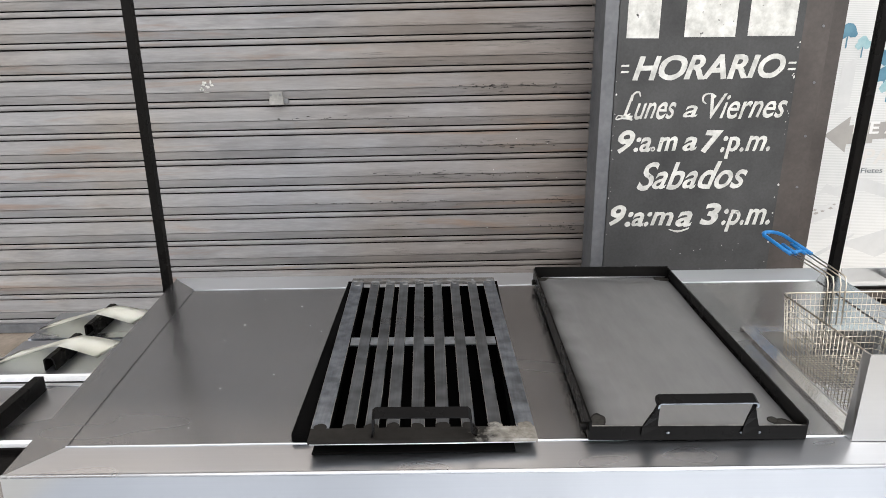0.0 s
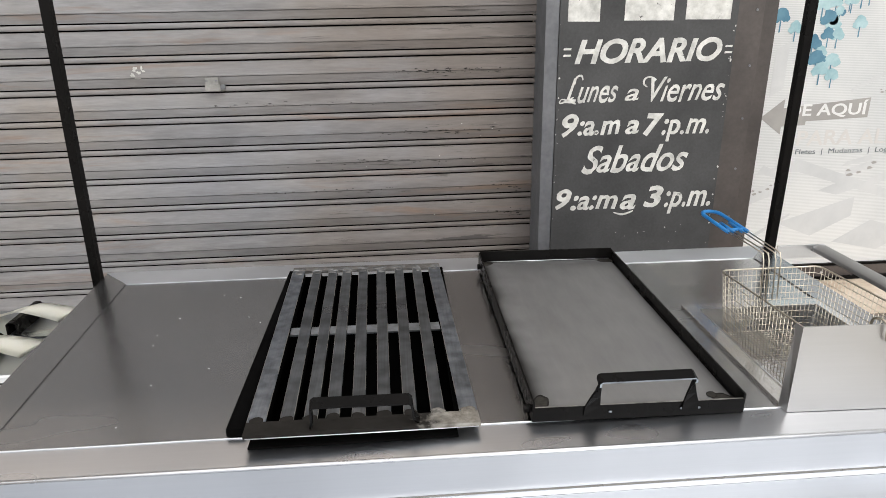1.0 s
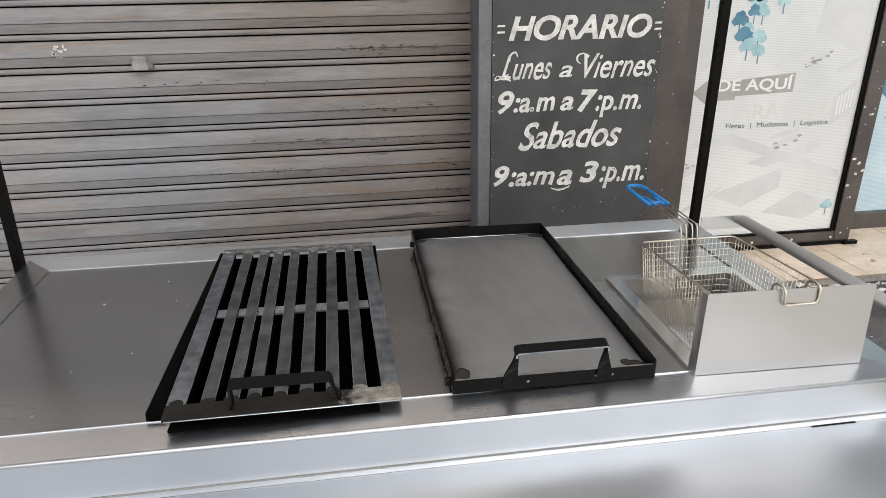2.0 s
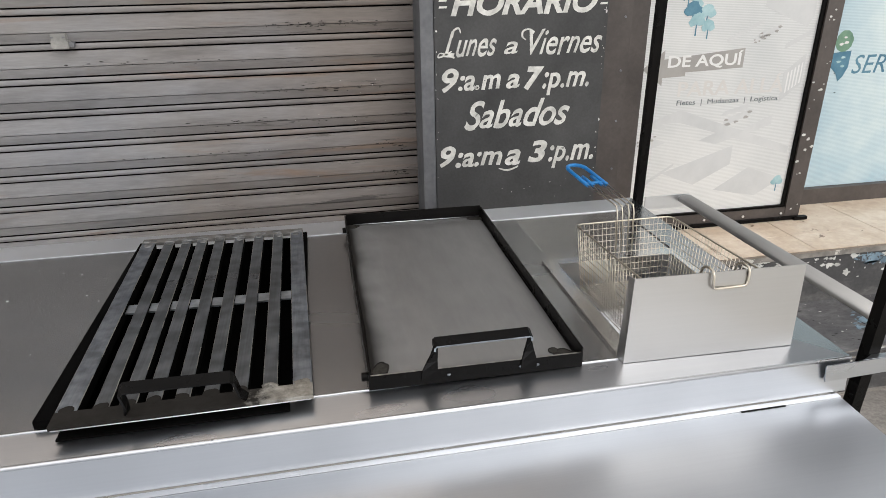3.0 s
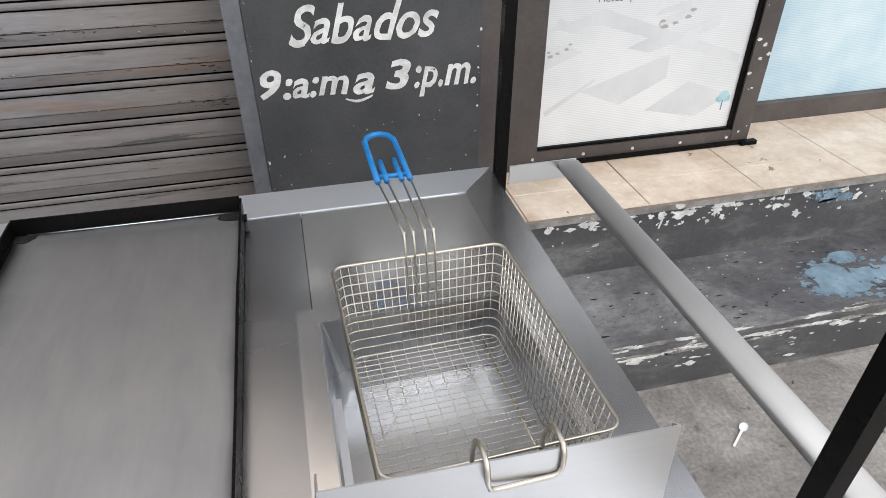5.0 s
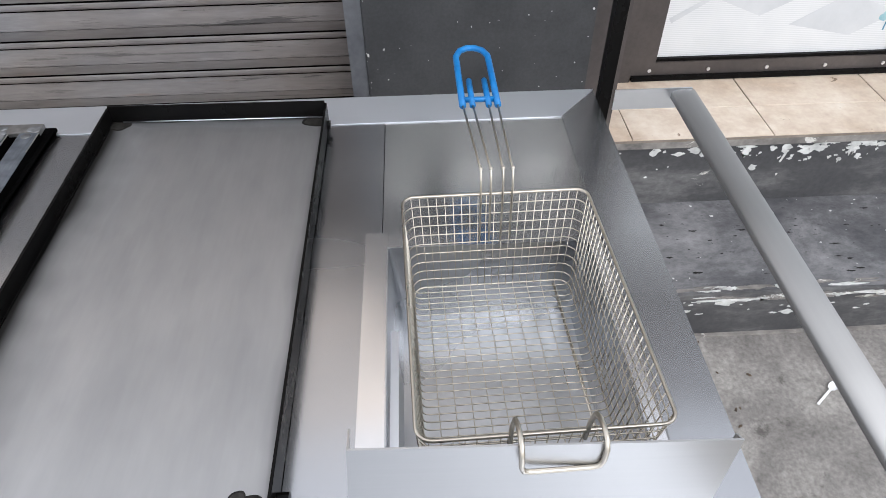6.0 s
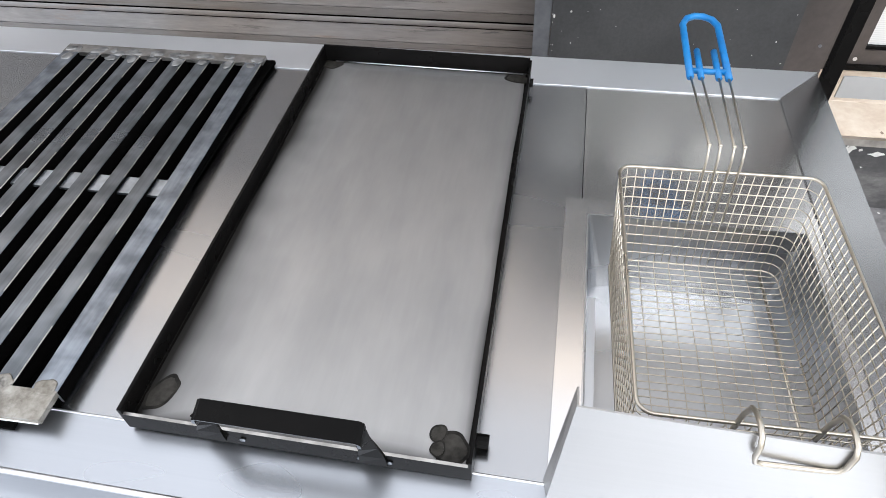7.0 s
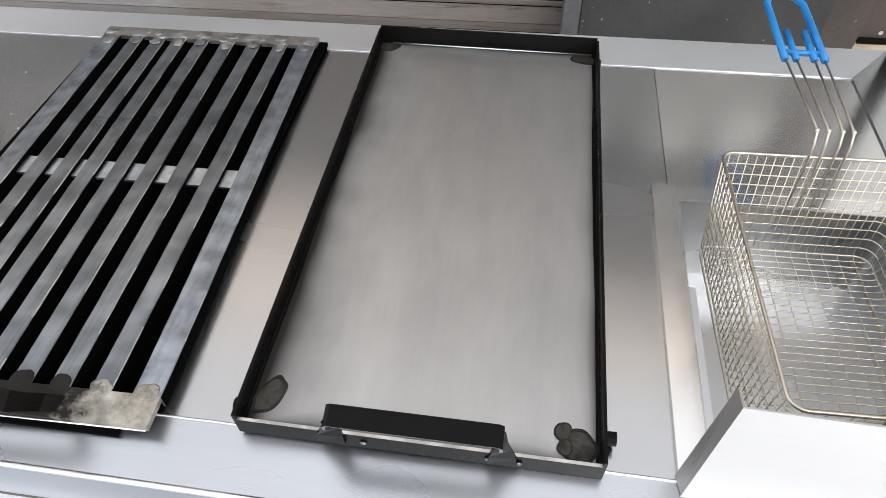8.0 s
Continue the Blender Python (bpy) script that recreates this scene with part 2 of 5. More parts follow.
def ground_material():
    m, n, l, p = nodes_of("stained_concrete")
    cloud = noise_tex(n, l, 2.6, (1, 1, 1), 8.0, 0.74, 0.5)
    grit = noise_tex(n, l, 90.0, (1, 1, 1), 5.0)
    col = ramp(n, l, cloud, [(0.30, (0.11, 0.10, 0.092)), (0.48, (0.22, 0.205, 0.188)), (0.66, (0.36, 0.338, 0.305))])
    col = blend(n, l, ramp(n, l, noise_tex(n, l, 11.0, (1, 1, 1), 7.0, 0.7), [(0.60, 0.0), (0.68, 0.7)]), col, (0.06, 0.052, 0.045))
    col = blend(n, l, 0.5, col, ramp(n, l, grit, [(0.3, 0.25), (0.7, 0.75)]), "OVERLAY")
    l.new(col, p.inputs["Base Color"])
    p.inputs["Roughness"].default_value = 0.85
    bump(n, l, p, grit, 0.35, 0.002)
    return m


def step_material():
    m, n, l, p = nodes_of("flaking_black_paint")
    cloud = noise_tex(n, l, 4.0, (0.45, 1, 1.2), 8.0, 0.72)
    grit = noise_tex(n, l, 70.0, (1, 1, 1), 5.0)
    col = ramp(n, l, cloud, [(0.30, (0.030, 0.030, 0.033)), (0.50, (0.060, 0.059, 0.059)), (0.68, (0.17, 0.165, 0.16))])
    flake = ramp(n, l, noise_tex(n, l, 8.0, (0.6, 1, 1.3), 9.0, 0.75, 0.5), [(0.655, 0.0), (0.67, 1.0)])
    col = blend(n, l, flake, col, (0.55, 0.53, 0.48))
    col = blend(n, l, 0.4, col, ramp(n, l, grit, [(0.3, 0.3), (0.7, 0.7)]), "OVERLAY")
    l.new(col, p.inputs["Base Color"])
    l.new(ramp(n, l, cloud, [(0.3, 0.55), (0.7, 0.8)]), p.inputs["Roughness"])
    bump(n, l, p, flake, 0.35, 0.002)
    return m


def plate_material(hx, hy):
    """Bare rolled steel, blackened unevenly towards its edges, widest on the left."""
    m, n, l, p = nodes_of("griddle_steel")
    big = noise_tex(n, l, 6.0, (2.2, 0.8, 1), 4.0, 0.55)
    fine = noise_tex(n, l, 1.0, (160, 14, 60), 3.0)
    col = ramp(n, l, big, [(0.3, (0.350, 0.353, 0.355)), (0.7, (0.430, 0.433, 0.435))])
    col = blend(n, l, 0.05, col, ramp(n, l, fine, [(0.3, 0.3), (0.7, 0.7)]), "OVERLAY")
    co = n.new("ShaderNodeTexCoord")
    split = n.new("ShaderNodeSeparateXYZ")
    l.new(co.outputs["Object"], split.inputs[0])

    def calc(op, a, b=None):
        q = n.new("ShaderNodeMath")
        q.operation = op
        for sock, v in zip(q.inputs, (a, b)):
            if isinstance(v, (int, float)):
                sock.default_value = v
            elif v is not None:
                l.new(v, sock)
        return q.outputs[0]

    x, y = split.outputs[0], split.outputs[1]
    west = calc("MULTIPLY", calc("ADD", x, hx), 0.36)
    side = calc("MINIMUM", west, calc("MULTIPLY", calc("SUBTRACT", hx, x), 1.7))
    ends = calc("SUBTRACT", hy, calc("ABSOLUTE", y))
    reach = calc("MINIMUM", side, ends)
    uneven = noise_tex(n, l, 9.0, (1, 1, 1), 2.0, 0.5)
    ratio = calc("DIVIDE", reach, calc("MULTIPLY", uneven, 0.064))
    # mask: near black at the margin, fading inwards
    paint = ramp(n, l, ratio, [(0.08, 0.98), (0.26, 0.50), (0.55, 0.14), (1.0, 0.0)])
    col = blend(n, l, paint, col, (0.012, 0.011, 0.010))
    l.new(col, p.inputs["Base Color"])
    l.new(ramp(n, l, paint, [(0.0, 1.0), (1.0, 0.3)]), p.inputs["Metallic"])
    l.new(ramp(n, l, big, [(0.2, 0.50), (0.8, 0.40)]), p.inputs["Roughness"])
    p.inputs["Specular IOR Level"].default_value = 0.15
    return m


def strip_material():
    """Ground iron, still black with paint round the handle."""
    m, n, l, p = nodes_of("half_painted_strip")
    big = noise_tex(n, l, 34.0, (1, 1, 1), 5.0, 0.65)
    col = ramp(n, l, big, [(0.30, (0.16, 0.145, 0.12)), (0.50, (0.36, 0.345, 0.31)), (0.70, (0.50, 0.49, 0.46))])
    co = n.new("ShaderNodeTexCoord")
    split = n.new("ShaderNodeSeparateXYZ")
    l.new(co.outputs["Object"], split.inputs[0])
    along = n.new("ShaderNodeMath")
    along.operation = "MULTIPLY_ADD"
    l.new(noise_tex(n, l, 48.0, (1, 1, 1), 6.0, 0.7), along.inputs[0])
    along.inputs[1].default_value = -0.13
    l.new(split.outputs[0], along.inputs[2])
    paint = ramp(n, l, along.outputs[0], [(0.015, 0.985), (0.04, 0.40), (0.07, 0.0)])
    col = blend(n, l, paint, col, (0.012, 0.011, 0.010))
    l.new(col, p.inputs["Base Color"])
    l.new(ramp(n, l, paint, [(0.0, 0.9), (1.0, 0.0)]), p.inputs["Metallic"])
    l.new(ramp(n, l, big, [(0.3, 0.6), (0.7, 0.42)]), p.inputs["Roughness"])
    p.inputs["Specular IOR Level"].default_value = 0.06
    bump(n, l, p, big, 0.2, 0.001)
    return m


STRIP_FRONT = strip_material()
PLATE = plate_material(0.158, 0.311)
def tread_material():
    """Black step paint under trodden dust."""
    m, n, l, p = nodes_of("dusty_black_paint")
    cloud = noise_tex(n, l, 3.2, (0.6, 1, 1), 8.0, 0.70, 0.3)
    grit = noise_tex(n, l, 60.0, (0.7, 1, 1), 6.0, 0.7)
    col = ramp(n, l, cloud, [(0.34, (0.036, 0.036, 0.040)), (0.50, (0.105, 0.103, 0.106)), (0.64, (0.235, 0.23, 0.23))])
    speck = ramp(n, l, grit, [(0.60, 0.0), (0.68, 0.7)])
    col = blend(n, l, speck, col, (0.03, 0.03, 0.03))
    col = blend(n, l, 0.5, col, ramp(n, l, grit, [(0.3, 0.25), (0.7, 0.75)]), "OVERLAY")
    l.new(col, p.inputs["Base Color"])
    p.inputs["Roughness"].default_value = 0.75
    bump(n, l, p, grit, 0.3, 0.002)
    return m


TREAD_DUST = tread_material()
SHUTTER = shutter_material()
GROUND = ground_material()
STEP = step_material()
EDGE = painted("worn_concrete_edge", (0.13, 0.12, 0.11), (0.30, 0.28, 0.25), 14.0, 0.8, 60.0, 0.35, chips=(0.55, 0.53, 0.48), chip_at=0.60, chip_scale=10.0)
ROAD = painted("pale_concrete_road", (0.52, 0.50, 0.455), (0.63, 0.61, 0.565), 1.2, 0.85, 40.0, 0.3)
SPLASH = painted("blue_paint_splash", (0.10, 0.15, 0.19), (0.23, 0.33, 0.40), 9.0, 0.6, 40.0, 0.2, chips=(0.05, 0.05, 0.052), chip_at=0.56, chip_scale=16.0)


# ---- building helpers ----
def world_of(ob):
    m = ob.matrix_basis.copy()
    while ob.parent:
        ob = ob.parent
        m = ob.matrix_basis @ m
    return m


def thing(name, at, label, category, group="", kind=""):
    ob = new(name)
    ob.empty_display_size = 0.05
    ob.matrix_basis = at if isinstance(at, Matrix) else Matrix.Translation(at)
    return tagged(ob, label, category, group, kind)


def part(name, bm, material, parent, label="", local=False, smooth=False, bevel=0.0):
    """One mesh under a thing; the bmesh is in world metres, or in the parent's own with local."""
    if parent is not None and not local:
        bm.transform(world_of(parent).inverted())
    if bevel:
        bmesh.ops.bevel(bm, geom=[e for e in bm.edges if len(e.link_faces) == 2 and e.calc_face_angle(0) > 0.5], offset=bevel, segments=2, affect="EDGES", clamp_overlap=True)
    bmesh.ops.recalc_face_normals(bm, faces=bm.faces)
    me = bpy.data.meshes.new(name)
    bm.to_mesh(me)
    bm.free()
    me.materials.append(material)
    if smooth:
        for f in me.polygons:
            f.use_smooth = True
    ob = new(name, me)
    ob.parent = parent
    if label:
        ob["label"] = label
    return ob


def box(x0, x1, y0, y1, z0, z1, bm=None):
    bm = bm or bmesh.new()
    v = [bm.verts.new((x, y, z)) for z in (z0, z1) for y in (y0, y1) for x in (x0, x1)]
    for q in ((0, 2, 3, 1), (4, 5, 7, 6), (0, 1, 5, 4), (2, 6, 7, 3), (0, 4, 6, 2), (1, 3, 7, 5)):
        bm.faces.new([v[k] for k in q])
    return bm


def holed_sheet(rows, skip, thick):
    """A sheet with thickness from a grid of points, without the cells named in skip."""
    bm = bmesh.new()
    top = [[bm.verts.new(p) for p in row] for row in rows]
    low = [[bm.verts.new(Vector(p) - Vector((0, 0, thick))) for p in row] for row in rows]
    cells = {(j, i) for j in range(len(rows) - 1) for i in range(len(rows[0]) - 1)} - set(skip)
    for j, i in cells:
        q = ((j, i), (j, i + 1), (j + 1, i + 1), (j + 1, i))
        bm.faces.new([top[a][b] for a, b in q])
        bm.faces.new([low[a][b] for a, b in reversed(q)])
        for k, near in enumerate(((j - 1, i), (j, i + 1), (j + 1, i), (j, i - 1))):
            if near not in cells:
                (a, b), (c, d) = q[k], q[(k + 1) % 4]
                bm.faces.new((top[c][d], top[a][b], low[a][b], low[c][d]))
    return bm


def prism(loop, d, bm=None):
    """A solid from a flat loop of points, pushed along d."""
    bm = bm or bmesh.new()
    a = [bm.verts.new(p) for p in loop]
    b = [bm.verts.new(Vector(p) + Vector(d)) for p in loop]
    bm.faces.new(a)
    bm.faces.new(b[::-1])
    for k in range(len(a)):
        bm.faces.new((a[k], b[k], b[k - 1], a[k - 1]))
    return bm


def tube(pts, r, sides=6, closed=False, bm=None):
    bm = bm or bmesh.new()
    pts = [Vector(p) for p in pts]
    rings, count = [], len(pts)
    side = None
    for k, p in enumerate(pts):
        a = pts[k - 1] if k or closed else p
        b = pts[(k + 1) % count] if k < count - 1 or closed else p
        t = (b - a).normalized()
        if side is None:
            side = t.orthogonal().normalized()
        side = (side - t * side.dot(t)).normalized()
        up = t.cross(side)
        rings.append([bm.verts.new(p + r * (math.cos(u) * side + math.sin(u) * up)) for u in (2 * math.pi * i / sides for i in range(sides))])
    for k in range(count if closed else count - 1):
        a, b = rings[k], rings[(k + 1) % count]
        for i in range(sides):
            bm.faces.new((a[i - 1], a[i], b[i], b[i - 1]))
    if not closed:
        bm.faces.new(rings[0][::-1])
        bm.faces.new(rings[-1])
    return bm


def rounded(x0, x1, y0, y1, r, z, n=4):
    out = []
    for cx, cy, a in ((x1 - r, y1 - r, 0), (x0 + r, y1 - r, 90), (x0 + r, y0 + r, 180), (x1 - r, y0 + r, 270)):
        for k in range(n + 1):
            u = radians(a + 90 * k / n)
            out.append((cx + r * math.cos(u), cy + r * math.sin(u), z))
    return out


brush = random.Random(11)


def lettering(text, x0, x1, z0, z1, y, material, parent, shear=0.0, bold=0.0, depth=0.0006, label="", by_hand=0.0):
    """Raised painted words that fill a box on a wall that faces -y; by_hand makes them uneven."""
    cu = bpy.data.curves.new("words", "FONT")
    cu.body, cu.shear, cu.offset, cu.extrude, cu.resolution_u = text, shear, bold, 0.0, (7 if by_hand else 3)
    tmp = new("words", cu)
    me = bpy.data.meshes.new_from_object(tmp.evaluated_get(bpy.context.evaluated_depsgraph_get()))
    bm = bmesh.new()
    bm.from_mesh(me)
    bpy.data.objects.remove(tmp)
    bmesh.ops.remove_doubles(bm, verts=bm.verts[:], dist=1e-5)
    bm.verts.index_update()
    bm.faces.index_update()
    xs, ys = [v.co.x for v in bm.verts], [v.co.y for v in bm.verts]
    ax, ay, w, h = min(xs), min(ys), max(xs) - min(xs), max(ys) - min(ys)
    for v in bm.verts:
        v.co = Vector((x0 + (v.co.x - ax) / w * (x1 - x0), y, z0 + (v.co.y - ay) / h * (z1 - z0)))
    todo = set(bm.verts)
    while todo:
        island, edge = set(), [todo.pop()]
        while edge:
            v = edge.pop()
            island.add(v)
            for e in v.link_edges:
                o = e.other_vert(v)
                if o in todo:
                    todo.discard(o)
                    edge.append(o)
        if by_hand:
            c = sum((v.co for v in island), Vector()) / len(island)
            turn, sz = brush.uniform(-1, 1) * 0.05 * by_hand, 1 + brush.uniform(-1, 1) * 0.05 * by_hand
            for v in island:
                d = v.co - c
                w = noise.noise_vector(v.co * 55) * 0.0022 * by_hand + noise.noise_vector(v.co * 190) * 0.0008 * by_hand
                v.co = c + Vector((sz * (d.x * math.cos(turn) - d.z * math.sin(turn)) + w.x, 0, sz * (d.x * math.sin(turn) + d.z * math.cos(turn)) + w.z))
        one = bmesh.new()
        at = {v: one.verts.new(v.co) for v in sorted(island, key=lambda v: v.index)}
        for f in sorted({f for v in island for f in v.link_faces}, key=lambda f: f.index):
            one.faces.new([at[v] for v in f.verts])
        ret = bmesh.ops.extrude_face_region(one, geom=one.faces[:])
        bmesh.ops.translate(one, verts=[g for g in ret["geom"] if isinstance(g, bmesh.types.BMVert)], vec=(0, -depth, 0))
        part("letter", one, material, parent, label)
    bm.free()


def flat_shape(loop, y, material, parent, name, depth=0.0006, label=""):
    return part(name, prism([(x, y, z) for x, z in loop], (0, -depth, 0)), material, parent, label)


# ---- ground, steps, entrance floor ----
part("ground", box(-150, 150, -150, 150, -0.2, 0.0), GROUND, None)
tagged(bpy.data.objects["ground"], "dirty grey concrete pavement with brown stains", "ground", kind="structure")

# unseen slab, pale so that the skirt and splash plate reflect brighter
road = part("road", box(-150, 150, -150, -0.95, -0.1, 0.012), ROAD, None)
tagged(road, "unseen pale concrete street in front, added to brighten the cart's steel", "road", kind="structure")

STEP_Y, RISE_Y, TREAD, FLOOR = 0.870, 1.247, 0.170, 0.410
steps = thing("entrance_step", (1.5, 1.0, 0), "black painted concrete step with flaking white chips", "step", kind="structure")
part("lower_step", box(-4, 6, STEP_Y, RISE_Y + 0.3, -0.02, TREAD - 0.0015), STEP, steps, bevel=0.008)
part("tread", box(-4, 6, STEP_Y + 0.009, RISE_Y - 0.0005, TREAD - 0.0013, TREAD), TREAD_DUST, steps, "dusty trodden step tread")
part("upper_step", box(-4, 6, RISE_Y, 4.0, TREAD - 0.001, FLOOR - 0.036), STEP, steps)
part("step_nosing", box(-4, 6, RISE_Y - 0.007, 4.0, FLOOR - 0.034, FLOOR - 0.012), EDGE, steps, "worn bare concrete edge with white flakes", bevel=0.006)
rng = random.Random(4)


def blot(cx, cy, rx, ry, n=14, wobble=0.35):
    return [(cx + rx * (1 + rng.uniform(-wobble, wobble)) * math.cos(2 * math.pi * k / n), cy + ry * (1 + rng.uniform(-wobble, wobble)) * math.sin(2 * math.pi * k / n)) for k in range(n)]


def soft_blot(cx, cy, rx, ry, n=36, wobble=0.14):
    ph = [(m, rng.uniform(0, 6.28), rng.uniform(0.3, 1.0) * wobble / m ** 0.5) for m in (1, 2, 3, 5)]
    out = []
    for k in range(n):
        u = 2 * math.pi * k / n
        f = 1 + sum(a * math.cos(m * u + p) for m, p, a in ph)
        out.append((cx + rx * f * math.cos(u), cy + ry * f * math.sin(u)))
    return out


for cx, cy, rx, ry in ((2.27, 1.03, 0.105, 0.075), (2.40, 1.00, 0.090, 0.050), (2.19, 0.975, 0.035, 0.020), (2.36, 1.12, 0.060, 0.030), (2.52, 1.06, 0.050, 0.030)):
    pts = [(x, y, TREAD) for x, y in soft_blot(cx, cy, rx, ry, 60, 0.22)]
    part("paint_splash", prism(pts, (0, 0, 0.0018 + 0.0001 * len(steps.children))), SPLASH, steps, "pale blue paint splash")
for k in range(70):
    u, far = rng.uniform(0, 2 * math.pi), 1 + abs(rng.gauss(0, 0.16))
    cx, cy = 2.30 + 0.135 * far * math.cos(u), 1.03 + 0.085 * far * math.sin(u)
    pts = [(x, y, TREAD) for x, y in blot(cx, cy, rng.uniform(0.003, 0.018), rng.uniform(0.002, 0.009), 20, 0.5)]
    part("paint_splash", prism(pts, (0, 0, 0.0013 + 0.00001 * k)), SPLASH, steps, "pale blue paint splash")
for k in range(130):
    x, s = rng.uniform(1.15, 2.9), rng.choice((0.0012, 0.0018, 0.0025, 0.004))
    pts = [(a, b, TREAD) for a, b in blot(x, rng.uniform(0.90, 1.20), s * rng.uniform(1, 3), s * rng.uniform(0.4, 0.8), 16, 0.55)]
    part("paint_patch", prism(pts, (0, 0, 0.0003 + 0.000004 * k)), OIL, steps, "leftover flake of black paint")
for cx, cz, rx, rz in ((2.345, 0.345, 0.055, 0.026), (2.42, 0.330, 0.035, 0.018), (2.29, 0.352, 0.024, 0.010)):
    flat_shape(blot(cx, cz, rx, rz, 40, 0.4), RISE_Y, SPLASH, steps, "paint_splash", 0.0022 + 0.0001 * (cx > 2.4) + 0.0002 * (cz > 0.35))
for cx, cz, rx, rz in ((1.612, 0.372, 0.026, 0.010), (1.610, 0.352, 0.012, 0.018), (1.806, 0.355, 0.034, 0.012), (1.785, 0.345, 0.014, 0.010), (1.925, 0.352, 0.016, 0.022), (1.950, 0.370, 0.026, 0.006), (1.845, 0.374, 0.030, 0.007), (2.19, 0.330, 0.010, 0.008)):
    flat_shape(blot(cx, cz, rx, rz, 34, 0.5), RISE_Y, LETTER, steps, "paint_chip", 0.0021 + 0.00004 * len(steps.children) / 30)
flat_shape([(1.733, 0.368), (1.739, 0.366), (1.733, 0.330), (1.727, 0.306), (1.722, 0.308), (1.727, 0.335)], RISE_Y, LETTER, steps, "paint_chip", 0.0012, "long white scratch")
for k in range(230):
    x = rng.uniform(1.15, 3.0)
    s = rng.choice((0.0015, 0.002, 0.003, 0.004, 0.006, 0.010))
    if k % 2:
        z = min(0.366, 0.368 - abs(rng.gauss(0, 0.045)))
        flat_shape(blot(x, z, s * rng.uniform(0.8, 2.2), s * rng.uniform(0.6, 1.6), 11, 0.5), RISE_Y, LETTER, steps, "paint_chip", 0.0003 + 0.000004 * k)
    else:
        z = max(0.02, 0.150 - abs(rng.gauss(0, 0.045)))
        flat_shape(blot(x, z, s * rng.uniform(1, 3.0), s * rng.uniform(0.5, 1.0), 11, 0.5), STEP_Y, LETTER, steps, "paint_chip", 0.0003 + 0.000004 * k)

for k in range(16):
    x, s = rng.uniform(1.35, 2.9), rng.uniform(0.004, 0.014)
    flat_shape(blot(x, 0.366 - s * rng.uniform(0.3, 1.0), s * rng.uniform(0.8, 1.7), s * rng.uniform(0.4, 0.9), 26, 0.55), RISE_Y, LETTER, steps, "paint_chip", 0.0014 + 0.00002 * k)
for k in range(90):
    x = rng.uniform(1.1, 2.9)
    flat_shape(blot(x, 0.158 - abs(rng.gauss(0, 0.010)), rng.uniform(0.010, 0.045), rng.uniform(0.0015, 0.005), 28, 0.55), STEP_Y, rng.choice((LETTER, EDGE)), steps, "paint_chip", 0.0014 + 0.00002 * k)
for k in range(80):
    x = rng.uniform(1.1, 2.9)
    pts = [(a, b, TREAD) for a, b in blot(x, STEP_Y + 0.011 + abs(rng.gauss(0, 0.008)), rng.uniform(0.006, 0.050), rng.uniform(0.0015, 0.006), 26, 0.5)]
    part("paint_chip", prism(pts, (0, 0, 0.0008 + 0.00002 * k)), rng.choice((LETTER, EDGE, EDGE)), steps)
for k in range(70):
    x, s = rng.uniform(1.2, 2.9), rng.choice((0.0012, 0.002, 0.003))
    pts = [(a, b, TREAD) for a, b in blot(x, rng.uniform(0.92, 1.24), s * rng.uniform(0.8, 2), s, 8, 0.4)]
    part("paint_chip", prism(pts, (0, 0, 0.0003 + 0.000005 * k)), LETTER, steps)
part("mortar_line", box(-4, 6, STEP_Y - 0.010, STEP_Y - 0.0005, -0.01, 0.007), EDGE, steps, "pale mortar line at the foot of the step", bevel=0.002)

floor = thing("floor", (1.5, 1.6, FLOOR - 0.012), "beige glazed floor tiles with dark joints at the shop entrance", "floor", kind="structure")
part("floor_bed", box(-4, 6, RISE_Y - 0.008, 4.0, FLOOR - 0.012, FLOOR - 0.003), GROUT, floor)

# ---- shop front ----
PITCH, SLAT0 = 0.0997, 0.4459
shut = thing("roller_shutter", pose(0.04, 1.42, SLAT0, 0, -0.2, 0), "closed grey steel roller shutter with rust and grime", "shutter", kind="structure")
prof = [(0.040, 0.0), (0.040, 0.0038), (-0.006, 0.0040), (-0.0085, 0.0065), (-0.0095, 0.0120), (-0.0085, 0.0180), (-0.006, 0.0203), (0.040, 0.0206), (0.040, 0.0246), (-0.0050, 0.0248),
        (-0.0078, 0.0340), (-0.0112, 0.0490), (-0.0118, 0.0512), (-0.0030, 0.0516), (-0.0030, 0.0534), (-0.0104, 0.0538), (-0.0102, 0.0575), (-0.0090, 0.0582), (-0.0076, 0.072), (-0.0052, 0.086), (-0.0016, 0.0988), (0.040, 0.0992), (0.040, 0.0996), (0.044, 0.0996), (0.044, 0.0)]
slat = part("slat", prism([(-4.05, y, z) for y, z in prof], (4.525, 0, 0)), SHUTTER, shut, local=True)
# groove faces are blackened: the joints' shade is put into their colour
slat.data.materials.append(SOOT_AND_SHADE)
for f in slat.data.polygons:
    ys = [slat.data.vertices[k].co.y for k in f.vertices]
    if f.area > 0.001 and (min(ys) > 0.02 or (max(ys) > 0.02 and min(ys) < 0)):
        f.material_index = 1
part("bottom_bar", box(-4.0, 0.510, 1.406, 1.446, FLOOR + 0.001, SLAT0 - 0.001), GUIDE, shut, "grey steel bottom bar", bevel=0.003)
slat.location = (0, 0.005, 0)
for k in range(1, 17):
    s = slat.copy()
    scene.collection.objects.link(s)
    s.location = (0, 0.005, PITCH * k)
bolt = part("slide_bolt", box(-0.575, -0.528, 1.393, 1.415, 1.250, 1.272), BOLT, shut, "small pale grey bolt housing", bevel=0.004)
